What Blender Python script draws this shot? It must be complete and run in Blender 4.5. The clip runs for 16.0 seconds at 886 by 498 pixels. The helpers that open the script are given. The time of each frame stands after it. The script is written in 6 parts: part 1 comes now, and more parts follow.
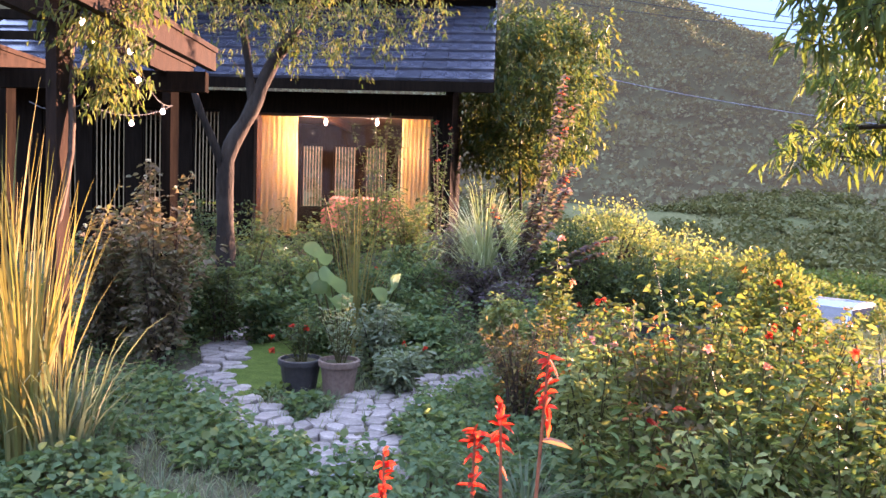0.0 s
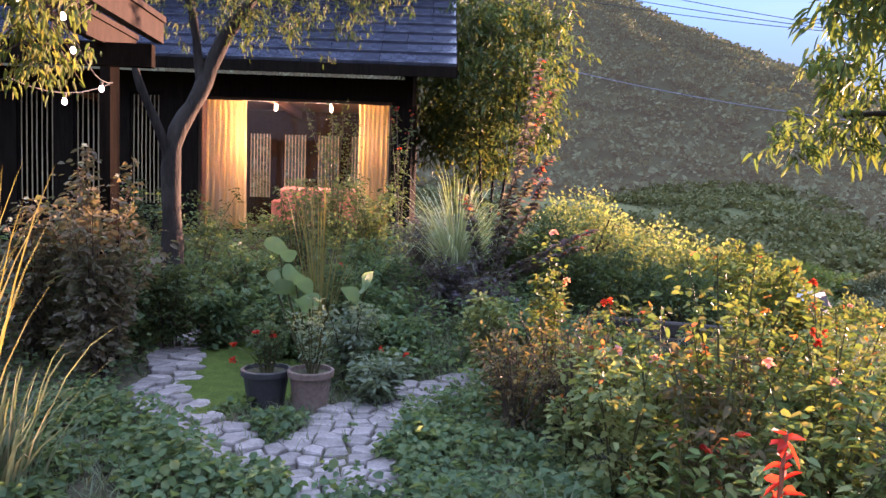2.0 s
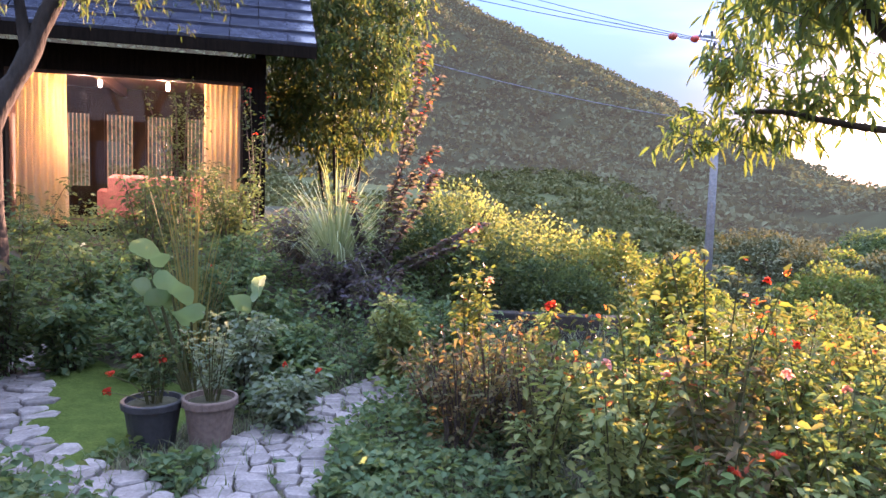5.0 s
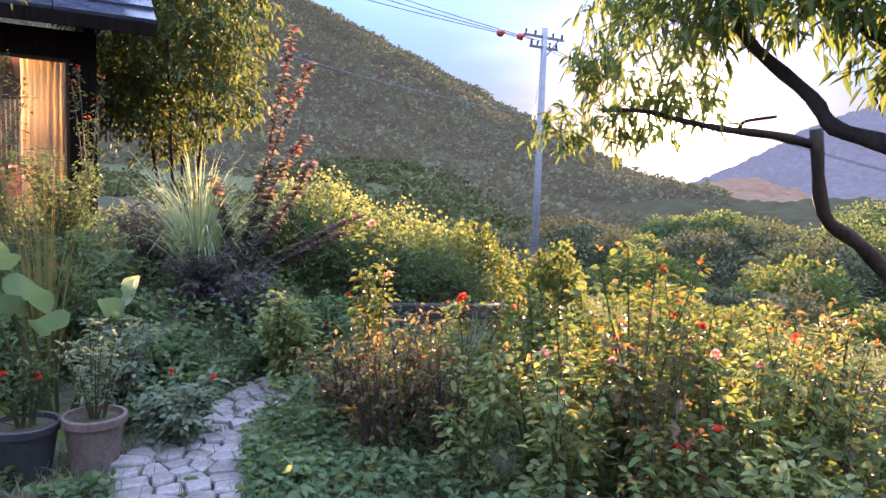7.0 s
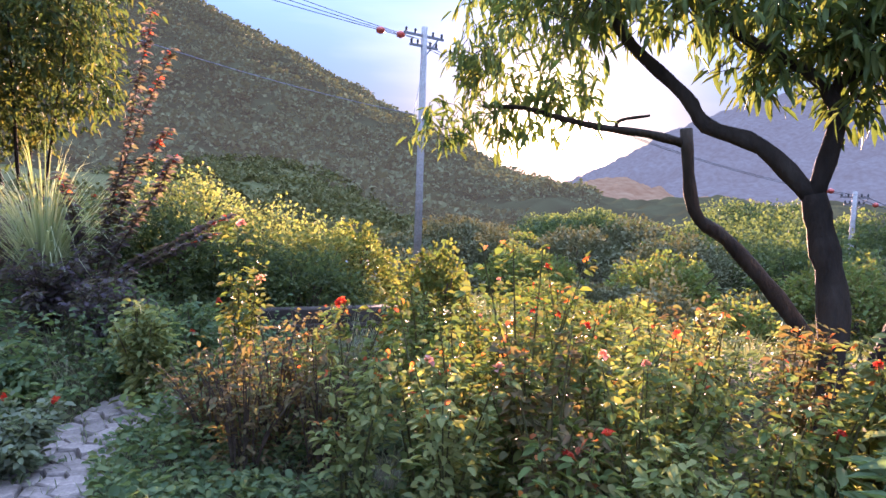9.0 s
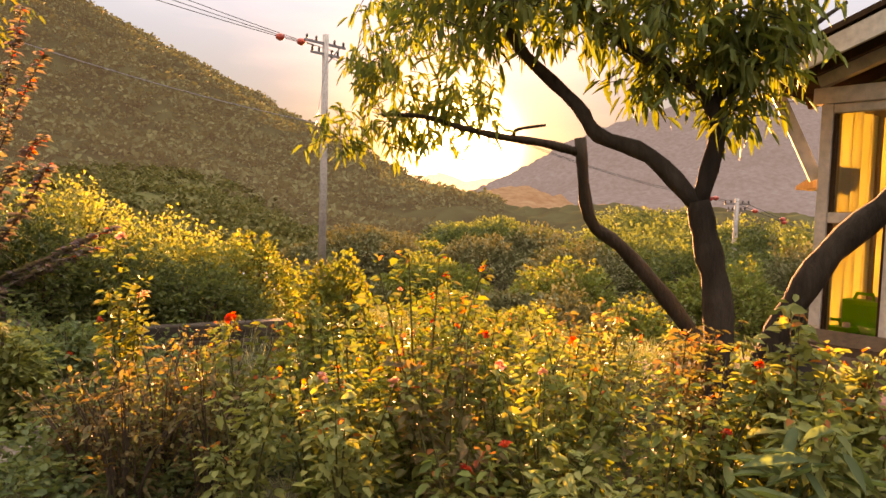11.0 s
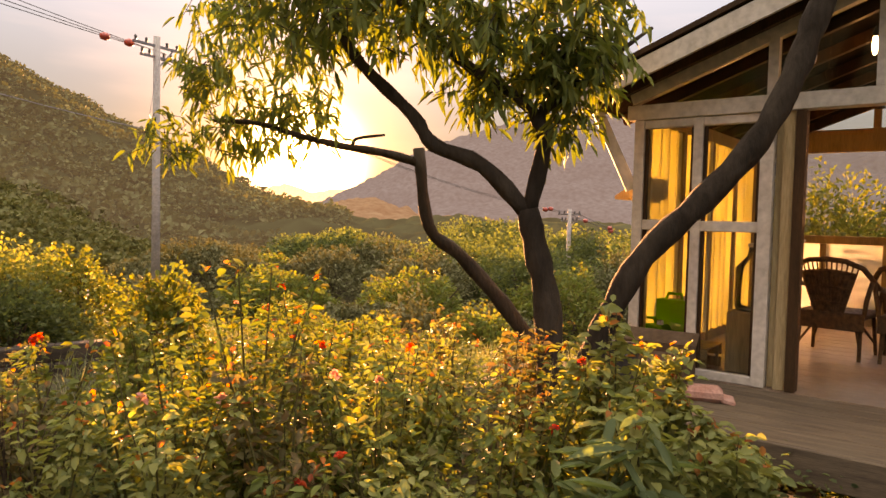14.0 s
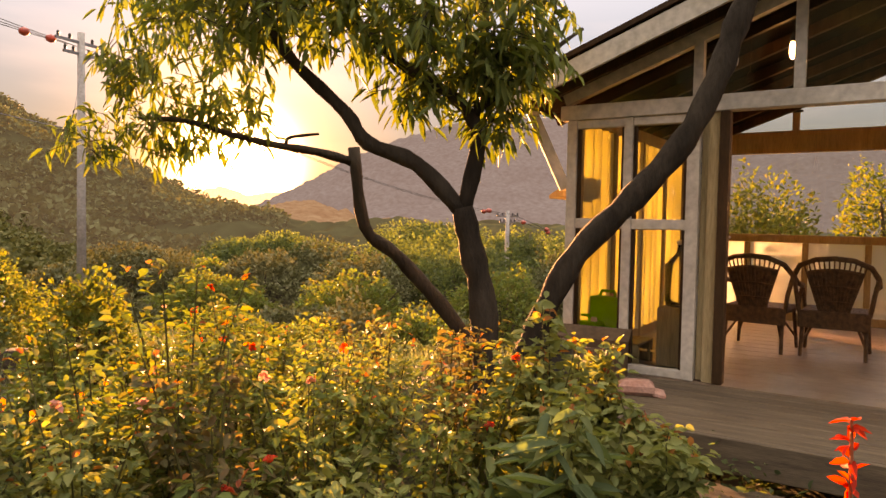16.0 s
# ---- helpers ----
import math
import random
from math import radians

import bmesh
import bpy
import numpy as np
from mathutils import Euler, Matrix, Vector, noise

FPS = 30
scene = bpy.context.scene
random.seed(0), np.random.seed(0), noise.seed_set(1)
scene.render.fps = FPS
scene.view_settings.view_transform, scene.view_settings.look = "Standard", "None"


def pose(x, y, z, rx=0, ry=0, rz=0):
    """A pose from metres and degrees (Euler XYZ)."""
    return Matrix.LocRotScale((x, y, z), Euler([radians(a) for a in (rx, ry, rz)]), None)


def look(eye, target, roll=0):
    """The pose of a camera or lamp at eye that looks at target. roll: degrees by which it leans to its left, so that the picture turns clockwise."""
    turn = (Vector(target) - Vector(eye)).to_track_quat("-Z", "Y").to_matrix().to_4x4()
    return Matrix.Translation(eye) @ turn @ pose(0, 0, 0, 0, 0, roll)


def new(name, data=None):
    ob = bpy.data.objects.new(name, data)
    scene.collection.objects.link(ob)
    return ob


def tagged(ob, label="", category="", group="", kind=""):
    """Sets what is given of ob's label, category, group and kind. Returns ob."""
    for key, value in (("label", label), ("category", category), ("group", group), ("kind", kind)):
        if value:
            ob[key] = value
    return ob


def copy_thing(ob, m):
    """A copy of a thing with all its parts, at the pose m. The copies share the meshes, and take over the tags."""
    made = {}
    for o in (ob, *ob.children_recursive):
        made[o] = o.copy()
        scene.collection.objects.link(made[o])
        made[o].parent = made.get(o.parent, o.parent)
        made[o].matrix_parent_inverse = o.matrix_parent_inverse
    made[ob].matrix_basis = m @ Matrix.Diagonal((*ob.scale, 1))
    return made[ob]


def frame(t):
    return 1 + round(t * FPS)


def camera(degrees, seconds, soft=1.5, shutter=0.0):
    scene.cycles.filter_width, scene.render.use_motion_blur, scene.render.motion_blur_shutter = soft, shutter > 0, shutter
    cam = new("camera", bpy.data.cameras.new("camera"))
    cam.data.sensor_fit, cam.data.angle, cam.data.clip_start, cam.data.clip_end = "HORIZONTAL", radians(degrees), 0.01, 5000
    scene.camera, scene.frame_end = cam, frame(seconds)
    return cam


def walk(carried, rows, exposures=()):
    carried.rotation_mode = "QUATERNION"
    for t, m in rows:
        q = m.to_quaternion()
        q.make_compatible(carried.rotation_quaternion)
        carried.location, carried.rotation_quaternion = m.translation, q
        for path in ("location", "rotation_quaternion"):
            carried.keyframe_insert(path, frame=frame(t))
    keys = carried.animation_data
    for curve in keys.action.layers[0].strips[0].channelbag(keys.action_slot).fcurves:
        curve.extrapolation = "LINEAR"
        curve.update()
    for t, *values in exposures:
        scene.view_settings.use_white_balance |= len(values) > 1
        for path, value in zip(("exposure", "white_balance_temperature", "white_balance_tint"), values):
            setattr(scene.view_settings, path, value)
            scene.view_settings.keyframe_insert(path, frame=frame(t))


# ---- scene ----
cam = camera(64.9, 16.0)
PATH = [
    (0, (1.673, -0.8, 1.612), (0.931, 1.053, 1.494), 1.9),
    (0.5, (1.583, -0.691, 1.605), (0.875, 1.175, 1.479), 2.0),
    (1, (1.418, -0.561, 1.615), (0.758, 1.323, 1.484), 1.9),
    (1.5, (1.285, -0.48, 1.609), (0.661, 1.416, 1.472), 1.9),
    (2, (1.167, -0.377, 1.606), (0.582, 1.531, 1.467), 1.9),
    (2.5, (1.056, -0.282, 1.607), (0.515, 1.638, 1.472), 1.8),
    (3, (0.983, -0.248, 1.609), (0.501, 1.688, 1.475), 1.8),
    (5.5, (0.219, 0.046, 1.662), (0.271, 2.038, 1.491), 1.8),
    (6, (0.103, 0.087, 1.662), (0.29, 2.07, 1.486), 1.8),
    (6.5, (-0.07, 0.099, 1.663), (0.241, 2.067, 1.484), 1.9),
    (7, (-0.182, 0.094, 1.665), (0.24, 2.041, 1.486), 2.0),
    (7.5, (-0.196, 0.121, 1.665), (0.327, 2.043, 1.487), 2.2),
    (8, (-0.162, 0.185, 1.655), (0.443, 2.083, 1.477), 2.1),
    (8.5, (-0.111, 0.276, 1.654), (0.563, 2.15, 1.478), 2.0),
    (9, (-0.093, 0.327, 1.651), (0.648, 2.177, 1.481), 2.0),
    (11.5, (0.011, 0.383, 1.653), (1.052, 2.086, 1.528), 1.6),
    (12, (0.018, 0.375, 1.655), (1.121, 2.04, 1.54), 1.6),
    (12.5, (0.028, 0.373, 1.656), (1.193, 1.995, 1.547), 1.5),
    (13, (0.039, 0.375, 1.646), (1.267, 1.951, 1.545), 1.5),
    (13.5, (0.053, 0.372, 1.639), (1.338, 1.902, 1.544), 1.5),
    (14, (0.059, 0.365, 1.634), (1.393, 1.852, 1.543), 1.4),
    (14.5, (0.065, 0.369, 1.628), (1.441, 1.818, 1.54), 1.4),
    (15, (0.082, 0.373, 1.615), (1.492, 1.789, 1.532), 1.1),
    (15.5, (0.097, 0.377, 1.612), (1.534, 1.765, 1.531), 1.1),
    (16, (0.103, 0.365, 1.61), (1.56, 1.732, 1.53), 1.1),
]
EXPOSURES = [(0.0, 4.45, 7200, 58), (0.5, 4.35, 7200, 58), (1.0, 4.08, 7200, 58), (2.0, 4.02, 7100, 58), (2.5, 4.4, 7400, 60), (3.0, 4.42, 7400, 60), (5.5, 4.28, 6900, 58), (9.0, 4.06, 6800, 56), (11.5, 3.95, 29000, 62), (16.0, 3.78, 28000, 60)]
walk(cam, [(t, look(eye, target, roll)) for t, eye, target, roll in PATH], EXPOSURES)

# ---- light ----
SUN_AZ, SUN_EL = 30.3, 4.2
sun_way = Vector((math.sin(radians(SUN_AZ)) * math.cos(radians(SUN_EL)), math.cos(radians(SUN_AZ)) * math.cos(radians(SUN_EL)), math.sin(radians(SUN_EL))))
world = bpy.data.worlds.new("world")
scene.world = world
world.use_nodes = True
wn, wl = world.node_tree.nodes, world.node_tree.links


def sky_math(op, a, b=None):
    n = wn.new("ShaderNodeMath")
    n.operation = op
    for socket, v in zip(n.inputs, (a, b)):
        if isinstance(v, (int, float)):
            socket.default_value = v
        elif v is not None:
            wl.new(v, socket)
    return n.outputs[0]


def sky_mix(blend, a, b):
    n = wn.new("ShaderNodeMix")
    n.data_type, n.blend_type = "RGBA", blend
    n.inputs[0].default_value = 1.0
    for socket, v in ((n.inputs[6], a), (n.inputs[7], b)):
        if isinstance(v, tuple):
            socket.default_value = (*v, 1)
        else:
            wl.new(v, socket)
    return n.outputs[2]


sky = wn.new("ShaderNodeTexSky")
sky.sky_type = "NISHITA"
sky.sun_disc = False
sky.sun_elevation = radians(SUN_EL)
sky.sun_rotation = radians(SUN_AZ)
sky.air_density, sky.dust_density, sky.ozone_density = 1.0, 0.15, 2.5
soft_sky = wn.new("ShaderNodeGamma")
soft_sky.inputs[1].default_value = 0.28
rich_sky = wn.new("ShaderNodeHueSaturation")
rich_sky.inputs["Saturation"].default_value = 2.2
wl.new(sky.outputs[0], soft_sky.inputs[0])
wl.new(soft_sky.outputs[0], rich_sky.inputs["Color"])
# added fill: sky lifted overhead, darker towards the horizon; streaks of cirrus
sky_dir = wn.new("ShaderNodeTexCoord").outputs["Generated"]
sky_xyz = wn.new("ShaderNodeSeparateXYZ")
wl.new(sky_dir, sky_xyz.inputs[0])
sky_up = sky_math("MAXIMUM", sky_xyz.outputs[2], 0.0)
sky_lift = sky_math("ADD", sky_math("MULTIPLY", sky_math("POWER", sky_up, 1.8), 0.96), 0.04)
cirrus_map = wn.new("ShaderNodeMapping")
cirrus_map.inputs["Scale"].default_value = (1.6, 1.6, 9.0)
wl.new(sky_dir, cirrus_map.inputs[0])
cirrus = wn.new("ShaderNodeTexNoise")
cirrus.inputs["Scale"].default_value, cirrus.inputs["Detail"].default_value = 1.7, 5
wl.new(cirrus_map.outputs[0], cirrus.inputs["Vector"])
cirrus_fac = wn.new("ShaderNodeMapRange")
cirrus_fac.inputs[1].default_value, cirrus_fac.inputs[2].default_value = 0.45, 0.75
cirrus_fac.inputs[3].default_value, cirrus_fac.inputs[4].default_value = 0.0, 0.03
wl.new(cirrus.outputs["Fac"], cirrus_fac.inputs[0])
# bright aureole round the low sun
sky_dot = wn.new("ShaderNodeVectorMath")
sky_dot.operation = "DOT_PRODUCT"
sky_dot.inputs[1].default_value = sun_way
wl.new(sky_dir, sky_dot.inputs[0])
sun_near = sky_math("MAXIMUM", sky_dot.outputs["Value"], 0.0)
sky_fill_ramp = wn.new("ShaderNodeValToRGB")
sky_fill_ramp.color_ramp.elements[0].position, sky_fill_ramp.color_ramp.elements[0].color = 0.25, (0.52, 0.86, 1.2, 1)
sky_fill_ramp.color_ramp.elements[1].position, sky_fill_ramp.color_ramp.elements[1].color = 0.75, (1.12, 0.95, 0.86, 1)
wl.new(sky_up, sky_fill_ramp.inputs[0])
sky_fill_tint = sky_fill_ramp.outputs[0]
sky_sum = sky_mix("MULTIPLY", sky_mix("MULTIPLY", rich_sky.outputs[0], sky_fill_tint), sky_lift)
sky_sum = sky_mix("ADD", sky_sum, sky_mix("MULTIPLY", (0.9, 0.95, 1.0), cirrus_fac.outputs[0]))
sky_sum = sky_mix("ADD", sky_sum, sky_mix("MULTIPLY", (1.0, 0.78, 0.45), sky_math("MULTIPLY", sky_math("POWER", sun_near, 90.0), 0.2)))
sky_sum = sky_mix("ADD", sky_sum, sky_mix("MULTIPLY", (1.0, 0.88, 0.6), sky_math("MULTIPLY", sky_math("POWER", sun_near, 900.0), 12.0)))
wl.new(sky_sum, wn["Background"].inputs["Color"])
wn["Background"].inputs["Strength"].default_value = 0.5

sun = new("sun", bpy.data.lights.new("sun", "SUN"))
sun.data.energy, sun.data.angle, sun.data.color = 2.5, radians(0.6), (1.0, 0.76, 0.48)
sun.matrix_world = look(sun_way * 50, (0, 0, 0))
rng = np.random.default_rng(7)
rand = random.Random(11)


# ---- materials ----
def material(name, rough=0.8, metal=0.0):
    m = bpy.data.materials.new(name)
    m.use_nodes = True
    nt = m.node_tree
    b = nt.nodes["Principled BSDF"]
    b.inputs["Roughness"].default_value = rough
    b.inputs["Metallic"].default_value = metal
    return m, nt, b


def ramp(nt, fac, stops):
    r = nt.nodes.new("ShaderNodeValToRGB")
    while len(r.color_ramp.elements) < len(stops):
        r.color_ramp.elements.new(0.5)
    for e, (p, c) in zip(r.color_ramp.elements, stops):
        e.position, e.color = p, (*c, 1)
    nt.links.new(fac, r.inputs[0])
    return r.outputs[0]


def noise_tex(nt, scale, detail=4, stretch=(1, 1, 1), coords="Object"):
    tc = nt.nodes.new("ShaderNodeTexCoord")
    mp = nt.nodes.new("ShaderNodeMapping")
    mp.inputs["Scale"].default_value = stretch
    nt.links.new(tc.outputs[coords], mp.inputs[0])
    n = nt.nodes.new("ShaderNodeTexNoise")
    n.inputs["Scale"].default_value, n.inputs["Detail"].default_value = scale, detail
    nt.links.new(mp.outputs[0], n.inputs["Vector"])
    return n.outputs["Fac"]


def mix_colour(nt, fac, a, b, blend="MIX"):
    x = nt.nodes.new("ShaderNodeMix")
    x.data_type, x.blend_type = "RGBA", blend
    for socket, v in ((x.inputs[0], fac), (x.inputs[6], a), (x.inputs[7], b)):
        if isinstance(v, (int, float)):
            socket.default_value = v
        elif isinstance(v, tuple):
            socket.default_value = (*v, 1)
        else:
            nt.links.new(v, socket)
    return x.outputs[2]


def bump(nt, b, height, strength, dist):
    k = nt.nodes.new("ShaderNodeBump")
    k.inputs["Strength"].default_value, k.inputs["Distance"].default_value = strength, dist
    nt.links.new(height, k.inputs["Height"])
    nt.links.new(k.outputs[0], b.inputs["Normal"])


def surface(name, dark, light, scale=6.0, rough=0.8, metal=0.0, relief=0.3, dist=0.01, stretch=(1, 1, 1), fine=6.0, spread=0.0):
    """Two scales of variation and a fine relief; spread: how far single pieces differ."""
    m, nt, b = material(name, rough, metal)
    b.inputs["Specular IOR Level"].default_value = (0.03 if rough > 0.93 else 0.15) if rough > 0.5 and not metal else 0.5
    big = noise_tex(nt, scale, 5, stretch)
    small = noise_tex(nt, scale * fine, 5, stretch)
    col = ramp(nt, big, [(0.3, dark), (0.7, light)])
    grain = ramp(nt, small, [(0.25, (0.62, 0.62, 0.62)), (0.75, (1.0, 1.0, 1.0))])
    col = mix_colour(nt, 1.0, col, grain, "MULTIPLY")
    if spread:
        oi = nt.nodes.new("ShaderNodeObjectInfo")
        one = ramp(nt, oi.outputs["Random"], [(0, (1 - spread,) * 3), (1, (1.0, 1.0, 1.0))])
        col = mix_colour(nt, 1.0, col, one, "MULTIPLY")
    nt.links.new(col, b.inputs["Base Color"])
    bump(nt, b, small, relief, dist)
    return m


def foliage(name, stops, through_light=0.45, rough=0.65):
    """Leaves: single leaves differ in tint, and light comes through them."""
    m, nt, b = material(name, rough)
    g = nt.nodes.new("ShaderNodeNewGeometry")
    col = ramp(nt, g.outputs["Random Per Island"], stops)
    patch = ramp(nt, noise_tex(nt, 1.3, 2), [(0.3, (0.7, 0.72, 0.7)), (0.7, (1.0, 1.0, 1.0))])
    col = mix_colour(nt, 1.0, col, patch, "MULTIPLY")
    nt.links.new(col, b.inputs["Base Color"])
    b.inputs["Specular IOR Level"].default_value = 0.2
    tr = nt.nodes.new("ShaderNodeBsdfTranslucent")
    bright = mix_colour(nt, 1.0, col, (1.6, 1.45, 0.85), "MULTIPLY")
    nt.links.new(bright, tr.inputs[0])
    ms = nt.nodes.new("ShaderNodeMixShader")
    ms.inputs[0].default_value = through_light
    nt.links.new(b.outputs[0], ms.inputs[1])
    nt.links.new(tr.outputs[0], ms.inputs[2])
    nt.links.new(ms.outputs[0], nt.nodes["Material Output"].inputs[0])
    return m


G = lambda *c: [(i / (len(c) - 1), v) for i, v in enumerate(c)]
LEAF_ROSE = foliage("rose_leaf", G((0.075, 0.125, 0.04), (0.10, 0.16, 0.045), (0.14, 0.18, 0.05), (0.13, 0.12, 0.045), (0.16, 0.20, 0.05)), 0.38)
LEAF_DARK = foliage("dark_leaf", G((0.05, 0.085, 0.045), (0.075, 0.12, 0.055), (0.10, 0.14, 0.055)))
LEAF_COVER = foliage("ground_cover_leaf", G((0.06, 0.12, 0.06), (0.085, 0.155, 0.075), (0.11, 0.18, 0.08), (0.15, 0.19, 0.08)))
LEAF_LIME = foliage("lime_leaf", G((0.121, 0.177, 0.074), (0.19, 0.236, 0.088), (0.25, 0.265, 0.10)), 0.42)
LEAF_PEACH = foliage("peach_leaf", G((0.07, 0.12, 0.04), (0.10, 0.16, 0.045), (0.15, 0.18, 0.05)), 0.36)
LEAF_TREE = foliage("tree_leaf", G((0.07, 0.11, 0.035), (0.09, 0.135, 0.04), (0.14, 0.165, 0.045), (0.18, 0.165, 0.05)), 0.45)
LEAF_MAPLE = foliage("maple_leaf", G((0.045, 0.085, 0.035), (0.065, 0.11, 0.04), (0.09, 0.13, 0.04), (0.16, 0.16, 0.045)), 0.35)
LEAF_DUSKY = foliage("dusky_leaf", G((0.14, 0.11, 0.075), (0.19, 0.15, 0.10), (0.10, 0.115, 0.06)), 0.35)
LEAF_PURPLE = foliage("purple_leaf", G((0.10, 0.085, 0.11), (0.13, 0.10, 0.125), (0.13, 0.115, 0.095), (0.10, 0.11, 0.08)))
LEAF_RED = foliage("red_leaf", G((0.448, 0.048, 0.048), (0.64, 0.096, 0.064), (0.56, 0.192, 0.08)))
LEAF_BRONZE = foliage("bronze_leaf", G((0.13, 0.085, 0.045), (0.10, 0.11, 0.05), (0.16, 0.10, 0.05)))
LEAF_SALMON = foliage("salmon_leaf", G((0.30, 0.13, 0.09), (0.38, 0.2, 0.14), (0.2, 0.17, 0.09)), 0.4)
LEAF_GREY = foliage("grey_leaf", G((0.144, 0.192, 0.136), (0.208, 0.256, 0.176), (0.096, 0.144, 0.08)))
LEAF_BIG = foliage("taro_leaf", G((0.13, 0.23, 0.14), (0.19, 0.28, 0.15)), 0.4)
BLADE_DRY = foliage("dry_blade", G((0.17, 0.15, 0.05), (0.24, 0.20, 0.075), (0.11, 0.14, 0.045)), 0.4)
BLADE_GREEN = foliage("green_blade", G((0.086, 0.132, 0.08), (0.138, 0.177, 0.106), (0.207, 0.206, 0.129)), 0.4)
BLADE_PALE = foliage("pale_blade", G((0.256, 0.32, 0.192), (0.4, 0.448, 0.288), (0.16, 0.24, 0.112)), 0.4)
PETAL_RED = foliage("red_petal", G((0.45, 0.03, 0.02), (0.6, 0.05, 0.03), (0.55, 0.10, 0.05)), 0.45)
PETAL_PINK = foliage("pink_petal", G((0.6, 0.25, 0.25), (0.7, 0.35, 0.33)), 0.4)
PETAL_ORANGE = foliage("orange_leaf", G((0.4, 0.12, 0.04), (0.45, 0.16, 0.05), (0.3, 0.07, 0.04)), 0.45)
PETAL_WHITE = foliage("white_petal", G((0.6, 0.6, 0.55), (0.75, 0.74, 0.7)), 0.4)
LEAF_SCRUB = foliage("scrub_leaf", G((0.095, 0.11, 0.045), (0.14, 0.14, 0.06), (0.18, 0.155, 0.07)), 0.2, 0.95)
# greyed, low-contrast leaf tones put the valley's haze into colour
LEAF_HAZE = foliage("hazed_valley_leaf", G((0.10, 0.115, 0.06), (0.13, 0.14, 0.075), (0.15, 0.15, 0.085)), 0.12, 0.9)
SHEET = foliage("yellow_sheet", G((0.58, 0.59, 0.55), (0.64, 0.65, 0.6)), 0.3, 0.7)
STEM_GREEN = surface("green_stem", (0.06, 0.07, 0.025), (0.11, 0.09, 0.035), 20, 0.7)
STEM_BROWN = surface("brown_stem", (0.06, 0.04, 0.03), (0.12, 0.085, 0.06), 20, 0.85)
BARK = surface("bark", (0.022, 0.016, 0.012), (0.06, 0.046, 0.035), 5, 0.9, relief=1.0, dist=0.02, stretch=(1, 1, 0.35))
SOIL = surface("soil", (0.06, 0.055, 0.035), (0.11, 0.10, 0.06), 1.6, 0.95, relief=0.8, dist=0.03, fine=14)
STONE = surface("flagstone", (0.24, 0.2, 0.18), (0.42, 0.355, 0.32), 7, 0.75, relief=0.8, dist=0.008, spread=0.35)
MOSS = surface("moss", (0.05, 0.085, 0.02), (0.09, 0.13, 0.03), 8, 0.95, relief=0.9, dist=0.02)
DARK_WOOD = surface("dark_wood", (0.010, 0.007, 0.005), (0.024, 0.016, 0.011), 4, 0.95, stretch=(6, 6, 0.5), spread=0.3)
BROWN_WOOD = surface("brown_wood", (0.05, 0.023, 0.011), (0.09, 0.042, 0.02), 3, 0.6, stretch=(6, 6, 1), spread=0.2)
PERGOLA_WOOD = surface("pergola_wood", (0.022, 0.011, 0.006), (0.042, 0.021, 0.012), 3, 0.9, stretch=(6, 6, 1), spread=0.25)
PALE_WOOD = surface("pale_wood", (0.38, 0.26, 0.14), (0.55, 0.40, 0.23), 3, 0.6, stretch=(5, 5, 0.6), spread=0.15)
WHITE_PAINT = surface("white_paint", (0.52, 0.47, 0.40), (0.68, 0.63, 0.56), 3, 0.55, relief=0.15, dist=0.004)
SLATE = surface("slate_tile", (0.06, 0.066, 0.09), (0.11, 0.12, 0.155), 5, 0.22, relief=0.12, dist=0.004, spread=0.25)
DECK_WOOD = surface("deck_wood", (0.10, 0.07, 0.05), (0.2, 0.145, 0.10), 3, 0.65, stretch=(1, 8, 8), spread=0.3)
FLOOR_TILE = surface("floor_board", (0.22, 0.14, 0.10), (0.34, 0.23, 0.17), 2, 0.35, spread=0.1)
RATTAN = surface("rattan", (0.08, 0.04, 0.02), (0.18, 0.095, 0.05), 25, 0.55, relief=1.0, dist=0.008)
CURTAIN = foliage("curtain_cloth", G((0.78, 0.70, 0.6), (0.82, 0.74, 0.63)), 0.5, 0.9)
POT_DARK = surface("dark_plastic", (0.03, 0.028, 0.028), (0.05, 0.045, 0.045), 6, 0.5)
POT_CLAY = surface("brown_plastic", (0.17, 0.11, 0.085), (0.24, 0.16, 0.125), 6, 0.6)
SLEEPER = surface("sleeper_wood", (0.05, 0.04, 0.033), (0.11, 0.09, 0.075), 3, 0.9, relief=0.7, stretch=(0.5, 6, 6), spread=0.3)
GRAVEL = surface("gravel", (0.24, 0.25, 0.28), (0.38, 0.39, 0.42), 5, 0.9, relief=1.0, dist=0.03, fine=10)
FIELD = surface("field_grass", (0.07, 0.085, 0.035), (0.15, 0.14, 0.065), 0.13, 0.95, relief=0.6, dist=0.2, fine=20)
CONCRETE = surface("concrete", (0.30, 0.29, 0.28), (0.42, 0.41, 0.39), 2, 0.8)
METAL = surface("grey_metal", (0.20, 0.20, 0.21), (0.33, 0.33, 0.34), 8, 0.4, 0.8)
BLACK = surface("black_rubber", (0.015, 0.015, 0.016), (0.03, 0.03, 0.03), 8, 0.5)
RED_PLASTIC = surface("red_plastic", (0.55, 0.06, 0.04), (0.65, 0.09, 0.06), 8, 0.4)
GREEN_PLASTIC = foliage("green_plastic", G((0.06, 0.5, 0.03), (0.08, 0.55, 0.04)), 0.5, 0.35)
CARDBOARD = surface("cardboard", (0.11, 0.065, 0.04), (0.16, 0.10, 0.065), 5, 0.85)
ROAD = surface("asphalt", (0.10, 0.10, 0.105), (0.16, 0.16, 0.165), 2, 0.8, fine=20)


